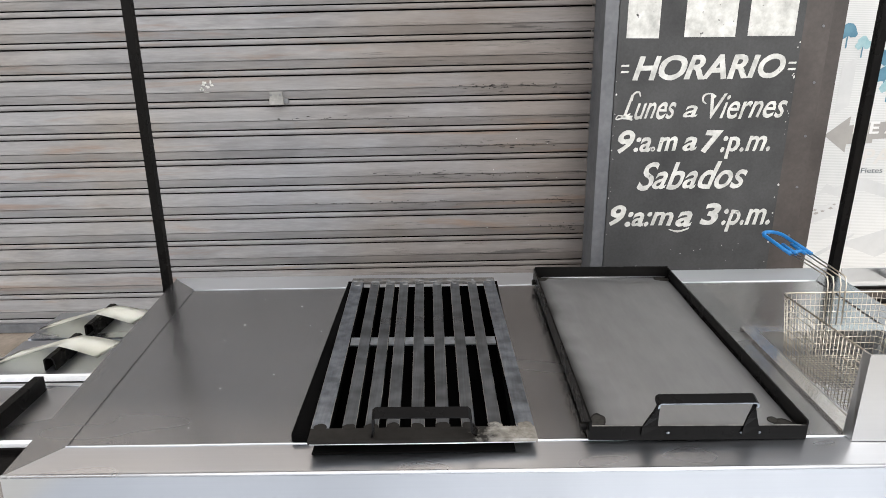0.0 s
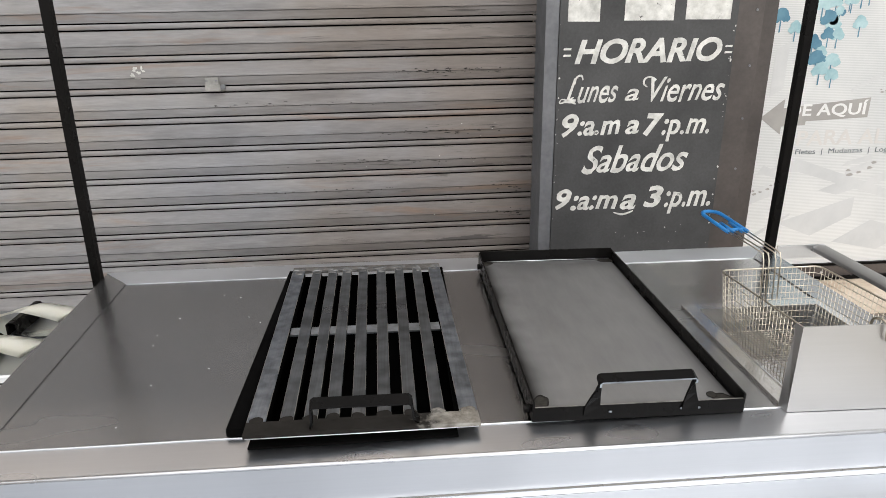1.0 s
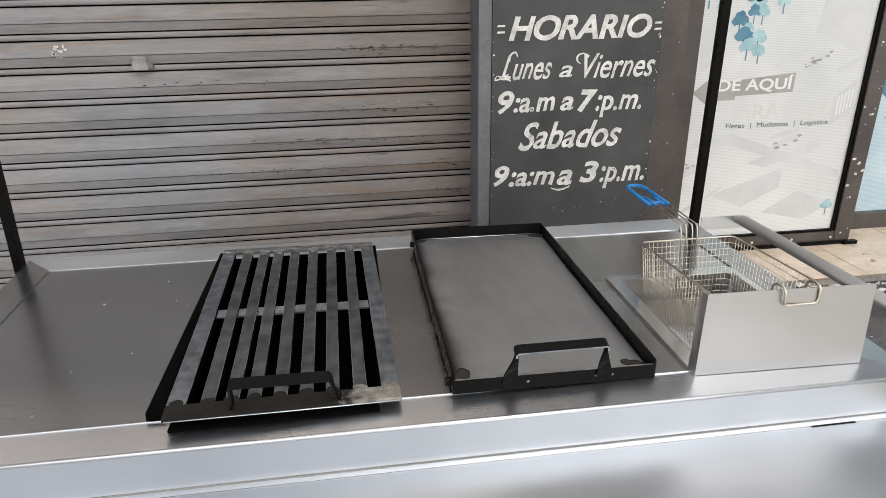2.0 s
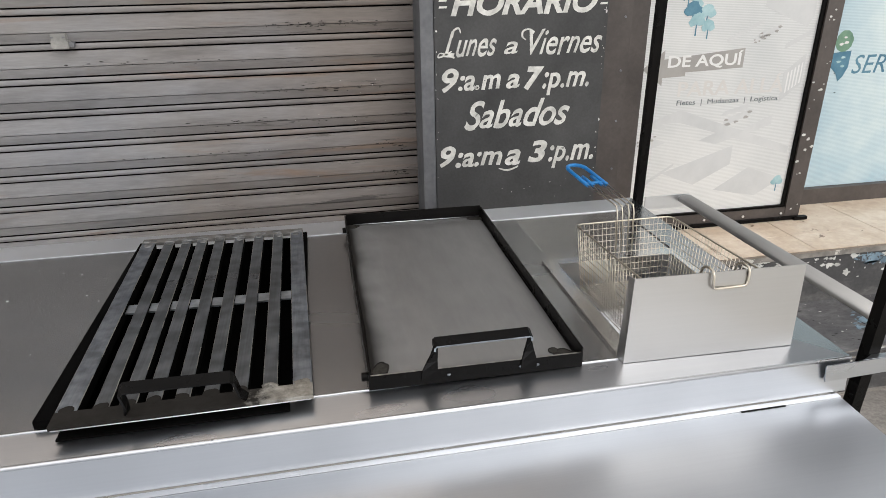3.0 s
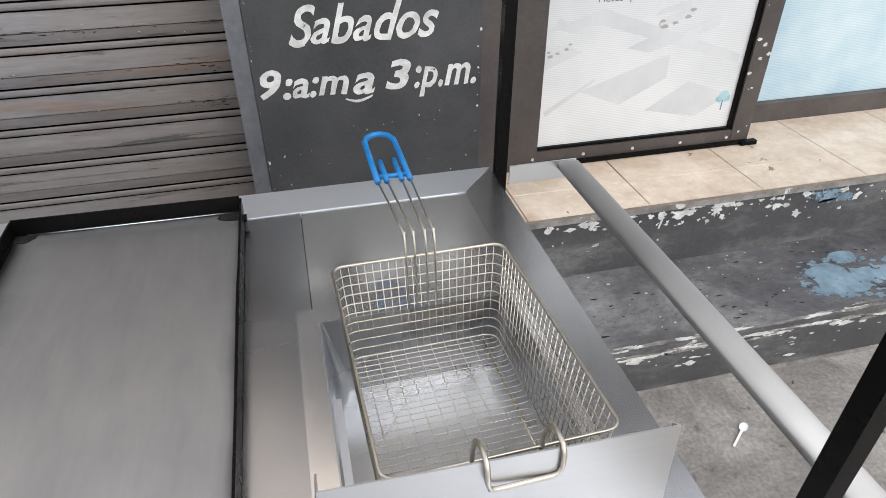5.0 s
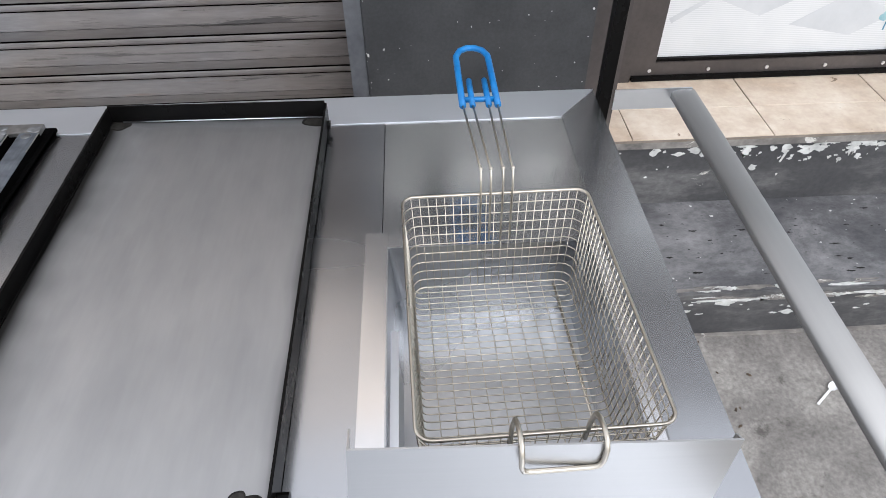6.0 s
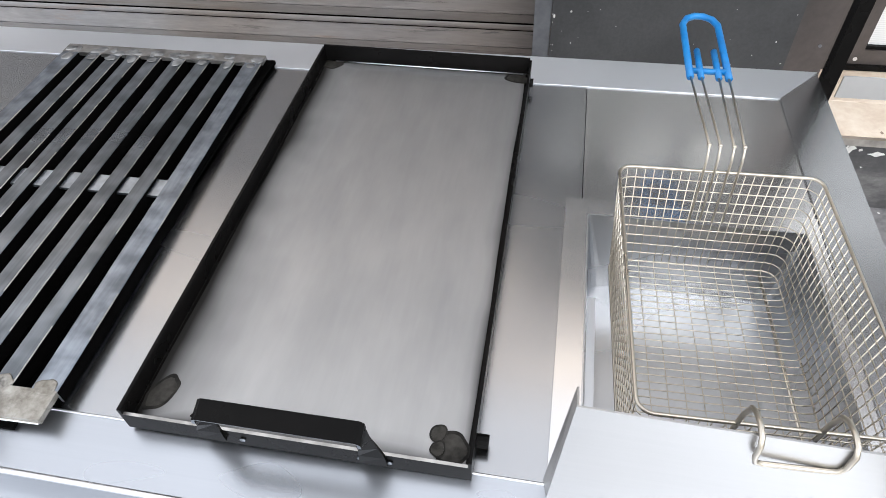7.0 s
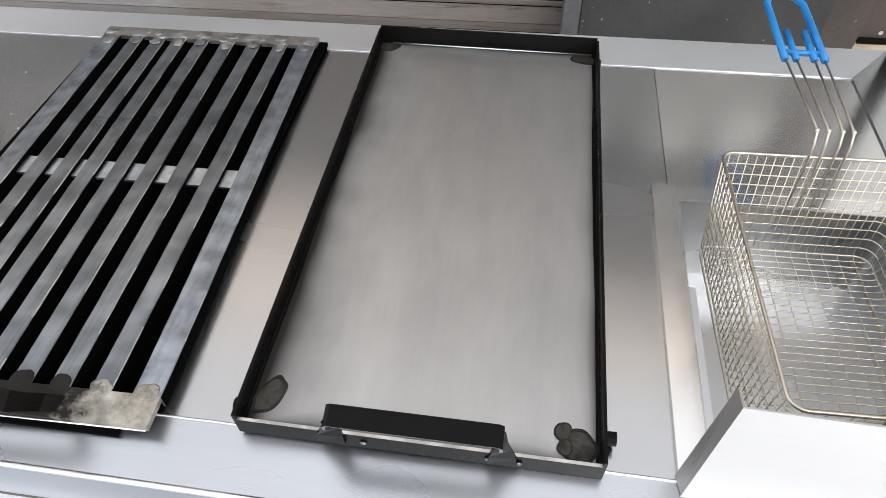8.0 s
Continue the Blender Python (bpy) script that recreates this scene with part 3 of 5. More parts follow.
part("bolt_plate", box(-0.573, -0.532, 1.397, 1.417, 1.2725, 1.292), BOLT, bolt, bevel=0.003)
for x in (-0.569, -0.538):
    part("bolt_rivet", box(x - 0.004, x + 0.004, 1.3955, 1.3975, 1.280, 1.2845), GUIDE, bolt, bevel=0.001)
part("bolt_end", box(-0.528, -0.514, 1.400, 1.415, 1.254, 1.268), GUIDE, bolt, bevel=0.002)

for k in range(9):
    flat_shape(blot(-0.785 + rng.uniform(-0.022, 0.022), 1.312 + rng.uniform(-0.02, 0.02), rng.uniform(0.002, 0.008), rng.uniform(0.002, 0.006), 9, 0.5), 1.4155, LETTER, shut, "paint_mark", label="small white paint splat")

for k in range(240):
    mx, row, sx = rng.choice(((0.20, 8, 0.13), (0.20, 8, 0.12), (0.24, 8, 0.08), (0.08, 6, 0.13), (0.14, 6, 0.14), (0.02, 5, 0.15), (0.0, 5, 0.20), (-0.30, 7, 0.2), (-0.1, 4, 0.2), (0.42, 4, 0.05), (0.44, 3, 0.04)))
    x = rng.gauss(mx, sx)
    if x > 0.49:
        continue
    up = 0.052 + rng.choice((-1, 1)) * abs(rng.gauss(0, 0.006))
    y = 1.425 - (0.0050 + 0.238 * (up - 0.0248) if up < 0.0512 else 0.0104 - 0.085 * max(0, up - 0.0575))
    dark = rng.random() < (0.7 if row == 8 else 0.45)
    flat_shape(blot(x, SLAT0 + PITCH * row + up, rng.choice((0.001, 0.002, 0.003, 0.006, 0.010)), rng.uniform(0.0005, 0.0016), 14, 0.5), y + 0.0001, OIL if dark else STAIN, shut, "scuff_mark", 0.0004 + 0.000003 * k, "black scuff mark")
for k in range(16):
    x, row, up = rng.uniform(-0.2, 0.49), rng.choice((3, 4, 5, 5, 6)), rng.uniform(0.030, 0.075)
    y = 1.425 - (0.0050 + 0.238 * (up - 0.0248) if up < 0.0512 else 0.0104 - 0.085 * max(0, up - 0.0575))
    flat_shape(blot(x, SLAT0 + PITCH * row + up, rng.uniform(0.0008, 0.002), rng.uniform(0.0006, 0.0014), 8, 0.5), y + 0.0001, LETTER, shut, "paint_mark", 0.0006, "small white paint splat")

wall = thing("wall_north", (0, 1.5, 0), "plain plastered wall, unseen, behind and above the shop front", "wall", kind="structure")
part("wall_back", box(-6, 8, 2.2, 2.35, 0, 2.5), PLASTER, wall)
# out of view; tone and height set for warm reflections in the deck
part("wall_top", box(-6, 0.510, 1.475, 1.60, 2.06, 3.25), PLASTER, wall)
part("wall_top", box(0.512, 1.28, 1.475, 1.60, 2.335, 3.25), PLASTER, wall)
# added out of view, dark to dim the right rim's reflection
part("fascia", box(1.283, 8, 1.475, 1.60, 2.41, 3.25), BROWN, wall, "unseen dark brown fascia, added so the right rim reflects dark")
part("wall_side", box(-6, -4.1, 1.38, 1.60, FLOOR, 2.058), PLASTER, wall)

guide = thing("shutter_guide", (0.53, 1.36, FLOOR), "grey painted steel shutter guide channel", "guide rail", kind="structure")
part("channel", box(0.512, 0.5535, 1.279, 1.46, FLOOR, 2.33), GUIDE, guide, bevel=0.003)

sign = thing("sign_board", (0.84, 1.29, FLOOR), "hand-painted black opening-hours board with white lettering", "sign")
board = part("board", box(0.555, 1.122, 1.275, 1.31, FLOOR, 2.33), SIGN, sign, bevel=0.002)
SY = 1.2748
for a, b in ((0.580, 0.680), (0.758, 0.915), (0.953, 1.098)):
    flat_shape([(a, 1.445), (b, 1.443), (b, 1.575), (a, 1.575)], SY, LETTER, board, "number_bar")
lettering("HORARIO", 0.608, 1.084, 1.317, 1.392, SY, LETTER, board, 0.26, 0.030, by_hand=0.9)
for x in (0.570, 1.092):
    for z in (1.341, 1.360):
        flat_shape([(x, z), (x + 0.024, z), (x + 0.026, z + 0.006), (x + 0.002, z + 0.006)], SY, LETTER, board, "dash")
for words, x0, x1, z0, z1, bold, lean in (
        ("Lunes", 0.586, 0.756, 1.195, 1.274, 0.010, 0.42), ("a", 0.780, 0.824, 1.199, 1.237, 0.012, 0.34), ("Viernes", 0.862, 1.108, 1.194, 1.272, 0.010, 0.38),
        ("9", 0.574, 0.632, 1.087, 1.162, 0.026, 0.26), (":a.m", 0.630, 0.771, 1.091, 1.138, 0.020, 0.26), ("a", 0.788, 0.835, 1.091, 1.138, 0.020, 0.26), ("7", 0.850, 0.914, 1.081, 1.159, 0.045, 0.20), (":p.m.", 0.912, 1.074, 1.063, 1.137, 0.018, 0.24),
        ("9", 0.567, 0.620, 0.840, 0.911, 0.026, 0.26), (":a:m", 0.620, 0.782, 0.836, 0.886, 0.020, 0.26), ("a", 0.792, 0.844, 0.834, 0.886, 0.020, 0.26), ("3", 0.872, 0.940, 0.836, 0.914, 0.032, 0.20), (":p.m.", 0.945, 1.108, 0.810, 0.892, 0.018, 0.24),
        ("Sabados", 0.652, 1.010, 0.964, 1.054, 0.014, 0.40)):
    lettering(words, x0, x1, z0, z1, SY, LETTER, board, lean, bold, by_hand=1.0)


def brush_stroke(line, widths, name):
    """A painted stroke: a smooth curve through a few points, swelling and thinning by the widths."""
    pts = [Vector((x, 0, z)) for x, z in line]
    out_a, out_b, n = [], [], 8
    for k in range(len(pts) - 1):
        p0, p1, p2, p3 = pts[max(k - 1, 0)], pts[k], pts[k + 1], pts[min(k + 2, len(pts) - 1)]
        for j in range(n + (k == len(pts) - 2)):
            t = j / n
            c = 0.5 * (2 * p1 + (p2 - p0) * t + (2 * p0 - 5 * p1 + 4 * p2 - p3) * t * t + (3 * p1 - p0 - 3 * p2 + p3) * t ** 3)
            g = (0.5 * ((p2 - p0) + 2 * (2 * p0 - 5 * p1 + 4 * p2 - p3) * t + 3 * (3 * p1 - p0 - 3 * p2 + p3) * t * t)).normalized()
            w = (widths[k] * (1 - t) + widths[k + 1] * t) / 2
            side = Vector((-g.z, 0, g.x)) * w
            out_a.append(c + side)
            out_b.append(c - side)
    bm = bmesh.new()
    rows = [[bm.verts.new((p.x, SY - h, p.z)) for p, h in ((a, 0.0), (b, 0.0), (b, 0.0011), (a, 0.0011))] for a, b in zip(out_a, out_b)]
    for a, b in zip(rows, rows[1:]):
        for i in range(4):
            bm.faces.new((a[i - 1], a[i], b[i], b[i - 1]))
    bm.faces.new(rows[0][::-1])
    bm.faces.new(rows[-1])
    part(name, bm, LETTER, board)


brush_stroke([(0.610, 1.215), (0.588, 1.203), (0.566, 1.197), (0.572, 1.209), (0.594, 1.204), (0.618, 1.194)], (0.003, 0.006, 0.004, 0.003, 0.006, 0.005), "swash")
brush_stroke([(0.638, 1.268), (0.632, 1.282), (0.617, 1.276), (0.611, 1.255)], (0.003, 0.006, 0.006, 0.005), "swash")
brush_stroke([(0.850, 1.241), (0.838, 1.252), (0.841, 1.268), (0.860, 1.273), (0.877, 1.262)], (0.003, 0.006, 0.006, 0.004, 0.009), "swash")
brush_stroke([(0.664, 0.982), (0.654, 0.972), (0.668, 0.963), (0.686, 0.967)], (0.006, 0.009, 0.006, 0.006), "swash")
brush_stroke([(0.770, 0.824), (0.800, 0.816), (0.830, 0.824), (0.838, 0.829)], (0.003, 0.007, 0.005, 0.003), "underline")
for k in range(64):
    s = rng.choice((0.0007, 0.0009, 0.0012, 0.0016, 0.003))
    spot = rng.choice(((0.557, 0.564, 0.55, 1.45), (1.110, 1.119, 0.55, 1.45), (0.56, 1.11, 0.55, 0.80)))
    flat_shape(blot(rng.uniform(*spot[:2]), rng.uniform(*spot[2:]), s, s * rng.uniform(0.7, 1.8), 7), SY, LETTER, board, "paint_chip")

jamb = thing("door_jamb", (1.2, 1.4, FLOOR), "dark brown painted steel door jamb with screw heads", "door frame", kind="structure")
jamb_plate = part("jamb_plate", box(1.124, 1.214, 1.290, 1.60, FLOOR, 2.33), BROWN, jamb, bevel=0.003)
part("jamb_return", box(1.216, 1.338, 1.545, 1.66, FLOOR, 2.33), BROWN, jamb, bevel=0.003)
for k in range(8):
    part("screw", prism([(1.190 + 0.004 * math.cos(u), 1.290, 0.62 + 0.17 * k + 0.004 * math.sin(u)) for u in (0.785 * i for i in range(8))], (0, -0.003, 0)), GUIDE, jamb_plate)

DY = 1.575
door = thing("door_1", (1.8, 1.6, FLOOR), "closed brown metal door with a pale printed poster film on its pane", "door", kind="structure")
part("stile", box(1.340, 1.414, DY - 0.018, DY + 0.022, FLOOR + 0.008, 2.30), BROWN, door, bevel=0.003)
part("stile", box(2.158, 2.229, DY - 0.018, DY + 0.022, FLOOR + 0.008, 2.30), BROWN, door, bevel=0.003)
part("bottom_rail", box(1.414, 2.158, DY - 0.016, DY + 0.020, FLOOR + 0.010, 0.468), BROWN, door, bevel=0.003)
part("top_rail", box(1.414, 2.158, DY - 0.016, DY + 0.020, 2.22, 2.30), BROWN, door, bevel=0.003)
part("glazing_bead", box(1.414, 2.158, DY - 0.010, DY + 0.004, 0.468, 0.478), BLACK, door)
sweep = part("door_sweep", box(1.345, 2.215, DY - 0.030, DY - 0.0185, FLOOR + 0.003, FLOOR + 0.017), BLACK, door, "black sweep strip along the bottom", bevel=0.002)
for k in range(5):
    x = 1.40 + 0.185 * k
    part("screw", prism([(x + 0.006 * math.cos(u), DY - 0.0165, 0.442 + 0.006 * math.sin(u)) for u in (0.785 * i for i in range(8))], (0, -0.003, 0)), STEEL_BRIGHT, sweep, "bright screw head")
part("latch", box(2.195, 2.258, DY - 0.040, DY - 0.0185, FLOOR + 0.001, FLOOR + 0.016), BLACK, door, "black floor latch", bevel=0.003)
part("glazing_bead", box(2.143, 2.1578, DY - 0.010, DY + 0.0004, 0.479, 2.219), BLACK, door)
pane = part("pane", box(1.414, 2.158, DY + 0.001, DY + 0.007, 0.478, 2.22), FILM, door, "pane covered with pale printed film")
PY = DY + 0.0008
flat_shape([(1.418, 1.083), (1.505, 1.152), (1.505, 1.118), (1.845, 1.150), (1.845, 1.075), (1.600, 1.066), (1.600, 1.052), (1.505, 1.048), (1.505, 1.018)], PY, INK_GREY, pane, "printed_arrow", label="grey printed arrow")
lettering("DE AQU\u00cd", 1.522, 1.838, 1.078, 1.142, PY - 0.0007, INK_LIGHT, pane, 0.0, 0.02)
lettering("PARA ALL\u00c1", 1.578, 2.045, 0.972, 1.046, PY, INK_ROSE, pane, 0.0, 0.015)
lettering("Fletes  |  Mudanzas  |  Log\u00edstica", 1.580, 2.028, 0.932, 0.958, PY, INK_DARK, pane, 0.0, 0.0)


def printed_tree(cx, cz, s, y, parent):
    flat_shape([(cx - 0.004 * s, cz - 0.07 * s), (cx + 0.004 * s, cz - 0.07 * s), (cx + 0.003 * s, cz), (cx - 0.003 * s, cz)], y, INK_NAVY, parent, "printed_trunk")
    for dx, dz, r in ((0, 0.02, 0.034), (-0.022, 0.0, 0.024), (0.022, 0.003, 0.026)):
        flat_shape(blot(cx + dx * s, cz + dz * s, r * s, r * s * 0.9, 14, 0.18), y - 0.0002 - 0.0001 * (dx > 0) - 0.0002 * (dz > 0.01), INK_NAVY if (cx * 37 + dx * 90) % 1 < 0.35 else INK_TEAL, parent, "printed_foliage")


grove = random.Random(21)
for k in range(30):
    u, v = grove.random(), grove.random()
    cx, cz = 1.56 + 0.34 * u + 0.05 * grove.uniform(-1, 1), 1.50 - 0.26 * (1 - u) * v + 0.16 * u
    printed_tree(cx, cz, grove.uniform(0.45, 0.75), PY - 0.00001 * k, pane)
for cx, cz, s in ((1.44, 1.44, 0.7), (1.50, 1.40, 0.6), (1.62, 1.25, 0.7), (1.67, 1.23, 0.6), (1.60, 1.29, 0.8), (1.66, 1.28, 0.7), (2.10, 0.585, 0.6)):
    printed_tree(cx, cz, s, PY - 0.0004, pane)
for loop in ([(1.44, 1.16), (1.49, 1.19), (1.49, 1.36), (1.44, 1.33)],
             [(2.035, 0.93), (2.122, 1.00), (2.122, 1.12), (2.035, 1.05)],
             [(1.90, 1.30), (2.10, 1.22), (2.122, 1.26), (2.122, 1.46), (1.92, 1.44)],
             [(1.55, 0.66), (1.86, 0.76), (1.86, 0.68), (1.70, 0.60)],
             [(1.62, 0.64), (1.68, 0.67), (1.74, 0.64), (1.68, 0.61)],
             [(1.43, 0.60), (1.60, 0.70), (1.60, 0.69), (1.44, 0.585)],
             [(1.80, 0.57), (1.95, 0.66), (2.122, 0.60), (2.0, 0.53)],
             [(1.42, 0.86), (1.60, 0.92), (2.122, 0.74), (2.122, 0.71), (1.60, 0.87)],
             [(1.78, 0.885), (1.90, 0.905), (1.90, 0.93), (1.80, 0.905)],
             [(1.44, 0.87), (1.54, 0.84), (1.55, 0.855), (1.46, 0.90)],
             [(1.42, 0.74), (1.55, 0.79), (1.50, 0.81), (1.42, 0.78)],
             [(1.90, 0.80), (2.02, 0.84), (2.02, 0.88), (1.90, 0.83)],
             [(1.70, 0.79), (1.80, 0.83), (1.88, 0.80), (1.78, 0.77)],
             [(2.02, 1.14), (2.122, 1.19), (2.122, 1.21), (2.02, 1.16)],
             [(1.76, 1.17), (1.90, 1.24), (1.90, 1.255), (1.76, 1.185)]):
    flat_shape(loop, PY, INK_PALE, pane, "printed_block", 0.0002 + 0.0001 * len(pane.children) / 60)


def printed_car(cx, cz, s):
    """A small car of the printed street map, seen from above at a slant."""
    flat_shape([(cx - 0.060 * s, cz - 0.028 * s), (cx + 0.050 * s, cz + 0.012 * s), (cx + 0.062 * s, cz + 0.030 * s), (cx + 0.040 * s, cz + 0.034 * s), (cx - 0.050 * s, cz + 0.006 * s), (cx - 0.066 * s, cz - 0.012 * s)], PY - 0.0004, INK_PALE, pane, "printed_car")
    for dx, dz, r in ((-0.045, -0.022, 0.009), (-0.012, -0.012, 0.007), (0.030, 0.004, 0.008), (-0.055, -0.004, 0.006), (0.045, 0.026, 0.007)):
        flat_shape(blot(cx + dx * s, cz + dz * s, r * s * 1.5, r * s * 0.8, 10, 0.35), PY - 0.0009, INK_GREY, pane, "printed_car_window")


for cx, cz, s in ((1.865, 0.872, 1.0), (1.945, 1.205, 0.75), (1.905, 1.180, 0.5), (1.47, 0.80, 0.7)):
    printed_car(cx, cz, s)
for k in range(5):
    x = 2.052 + 0.014 * k
    flat_shape([(x, 0.965 + 0.009 * k), (x + 0.006, 0.969 + 0.009 * k), (x + 0.006, 1.05 + 0.009 * k), (x, 1.046 + 0.009 * k)], PY - 0.0007, INK_LIGHT, pane, "printed_window")

WY = 1.735
win = thing("window_1", (3.2, 1.75, FLOOR), "fixed shop window in a brown frame with blue printed film", "window", kind="structure")
part("window_sill", box(2.263, 6.0, WY - 0.03, WY + 0.03, FLOOR, 0.485), BROWN, win, bevel=0.003)
part("window_frame", box(2.263, 2.330, WY - 0.032, WY + 0.03, 0.486, 2.33), BROWN, win, bevel=0.003)
part("window_head", box(1.339, 6.0, WY - 0.17, WY + 0.05, 2.31, 2.40), BROWN, win)
wpane = part("pane", box(2.331, 6.0, WY + 0.0, WY + 0.006, 0.486, 2.31), FILM_BLUE, win, "pane covered with pale blue printed film")
lettering("SERVICIO", 2.492, 2.960, 1.000, 1.080, WY - 0.0002, INK_NAVY, wpane, 0.18, 0.0)
lettering("Limp", 2.835, 2.960, 0.952, 0.976, WY - 0.0002, INK_GREY, wpane, 0.15, 0.0)
flat_shape(blot(2.425, 1.140, 0.042, 0.045, 24, 0.05), WY - 0.0002, INK_GREEN, wpane, "printed_emblem", label="dark green printed oval")
for dx, dz, r in ((-0.012, -0.012, 0.010), (0.012, -0.006, 0.012), (0.002, 0.016, 0.008)):
    flat_shape(blot(2.425 + dx, 1.140 + dz, r, r * 0.55, 14, 0.25), WY - 0.0009, INK_LIGHT, wpane, "printed_emblem")
flat_shape([(2.372, 1.092), (2.470, 1.100), (2.470, 1.030), (2.452, 0.990), (2.432, 0.970), (2.415, 1.005), (2.385, 1.030)], WY - 0.0002, INK_NAVY, wpane, "printed_emblem", label="blue printed shield")
for dx, dz in ((0.0, 0.0), (0.022, -0.020), (0.018, 0.018)):
    flat_shape(blot(2.418 + dx, 1.055 + dz, 0.011, 0.005, 14, 0.3), WY - 0.0009, INK_TEAL, wpane, "printed_emblem")
for k in range(16):
    flat_shape(blot(rng.uniform(2.36, 3.3), rng.uniform(0.55, 1.4), rng.uniform(0.002, 0.014), 0.002, 8), WY - 0.0002, INK_DARK, wpane, "printed_speck")
for k in range(22):
    s = rng.choice((0.002, 0.004, 0.006))
    flat_shape(blot(rng.uniform(2.162, 2.225), rng.uniform(0.45, 1.3), s * 1.4, s, 8), DY - 0.0182, LETTER, door, "paint_chip")


# ---- the food cart ----
Z, FX0, FX1 = 0.900, -0.623, 0.963
cart = thing("food_cart", (0.16, 0.31, 0), "stainless steel food cart with flat deck and black posts", "food cart")


def left(y):
    """The left edge of the rim, which runs slightly askew."""
    return -0.623 - 0.058 * (y + 0.067)


def left_in(y):
    return -0.563 - 0.055 * y


HOLE = (-0.218, 0.1330, 0.004, 0.618)
WELL = (0.636, 0.880, 0.010, 0.336)
DECK_Z, IN_B, OUT_B, IN_R = Z - 0.003, 0.618, 0.690, 0.900
ys = (0.0, HOLE[2], HOLE[3] - 0.001, IN_B)
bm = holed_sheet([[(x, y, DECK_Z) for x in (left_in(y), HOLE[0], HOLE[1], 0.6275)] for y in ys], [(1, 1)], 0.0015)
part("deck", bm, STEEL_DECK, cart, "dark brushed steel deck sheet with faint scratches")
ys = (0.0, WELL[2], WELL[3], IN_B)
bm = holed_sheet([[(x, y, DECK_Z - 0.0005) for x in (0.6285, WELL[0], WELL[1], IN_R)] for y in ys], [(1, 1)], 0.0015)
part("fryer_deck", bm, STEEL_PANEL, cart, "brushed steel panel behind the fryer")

for k in range(13):
    x, y, s = rng.uniform(-0.50, -0.24), rng.uniform(0.04, 0.58), rng.uniform(0.0004, 0.0011)
    loop = [(a, b, DECK_Z + 0.0001) for a, b in blot(x, y, s * rng.uniform(1, 3), s, 7)]
    part("fleck", prism(loop, (0, 0, 0.0002)), STEEL_BRIGHT, cart, "tiny bright scratch")


def rim(name, loop, material, label=""):
    return part(name, prism(loop, (0, 0, -0.0025)), material, cart, label)


FRZ, FY, RZ = Z - 0.005, -0.062, Z - 0.001


def folded(name, loops, material):
    bm = bmesh.new()
    for loop in loops:
        prism(loop, (0, 0, -0.0025), bm)
    bmesh.ops.remove_doubles(bm, verts=bm.verts[:], dist=1e-5)
    inner = [f for f in bm.faces if abs(f.normal.z) < 0.5 and sum(1 for g in bm.faces if g is not f and set(g.verts) == set(f.verts))]
    bmesh.ops.delete(bm, geom=inner, context="FACES")
    return part(name, bm, material, cart)


FOLD = 0.30
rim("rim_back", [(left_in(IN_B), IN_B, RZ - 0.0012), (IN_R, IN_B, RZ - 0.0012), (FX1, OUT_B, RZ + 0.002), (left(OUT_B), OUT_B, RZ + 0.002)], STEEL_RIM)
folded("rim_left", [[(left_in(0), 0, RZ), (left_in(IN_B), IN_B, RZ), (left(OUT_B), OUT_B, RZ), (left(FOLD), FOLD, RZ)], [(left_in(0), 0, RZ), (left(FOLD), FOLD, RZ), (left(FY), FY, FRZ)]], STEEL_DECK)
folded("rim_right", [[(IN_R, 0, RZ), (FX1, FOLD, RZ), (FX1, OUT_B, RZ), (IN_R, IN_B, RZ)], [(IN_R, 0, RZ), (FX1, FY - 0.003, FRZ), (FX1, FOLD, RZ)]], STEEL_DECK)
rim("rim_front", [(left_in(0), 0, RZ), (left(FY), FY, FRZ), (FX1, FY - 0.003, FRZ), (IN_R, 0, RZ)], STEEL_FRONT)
for name, a, b, r in (("weld_bead", (left_in(0), 0, Z), (IN_R, 0, Z), 0.0013), ("weld_bead", (left_in(IN_B), IN_B, Z - 0.0018), (IN_R, IN_B, Z - 0.0018), 0.0008)):
    n = 60
    pts = [Vector(a).lerp(Vector(b), k / n) + Vector((0, rng.uniform(-0.0004, 0.0004), -0.0004)) for k in range(n + 1)]
    part(name, tube(pts, r, 6), STEEL_BRIGHT if r > 0.001 else STEEL_RIM, cart, "ground bright weld seam", smooth=True)
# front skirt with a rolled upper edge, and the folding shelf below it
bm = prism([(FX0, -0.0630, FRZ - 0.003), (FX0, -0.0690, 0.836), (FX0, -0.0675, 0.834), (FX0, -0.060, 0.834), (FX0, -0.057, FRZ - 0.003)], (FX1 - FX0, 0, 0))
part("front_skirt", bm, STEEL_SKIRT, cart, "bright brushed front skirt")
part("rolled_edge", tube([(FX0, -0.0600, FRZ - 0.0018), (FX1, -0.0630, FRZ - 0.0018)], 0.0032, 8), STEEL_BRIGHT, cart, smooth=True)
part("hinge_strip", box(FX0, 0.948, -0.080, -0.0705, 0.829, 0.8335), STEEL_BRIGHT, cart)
# solid black strip: the slot's dark is colour, not depth
part("hinge_slot", box(0.775, 0.850, -0.0822, -0.0795, 0.8308, 0.8330), BLACK, cart, "black strip painted for the dark hinge slot")
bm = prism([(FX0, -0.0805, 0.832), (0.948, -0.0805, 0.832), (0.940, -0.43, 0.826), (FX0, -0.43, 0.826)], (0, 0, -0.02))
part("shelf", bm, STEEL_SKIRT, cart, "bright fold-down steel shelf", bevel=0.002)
part("side_panel", box(0.955, 0.960, -0.06, 0.685, 0.45, 0.895), STEEL, cart)
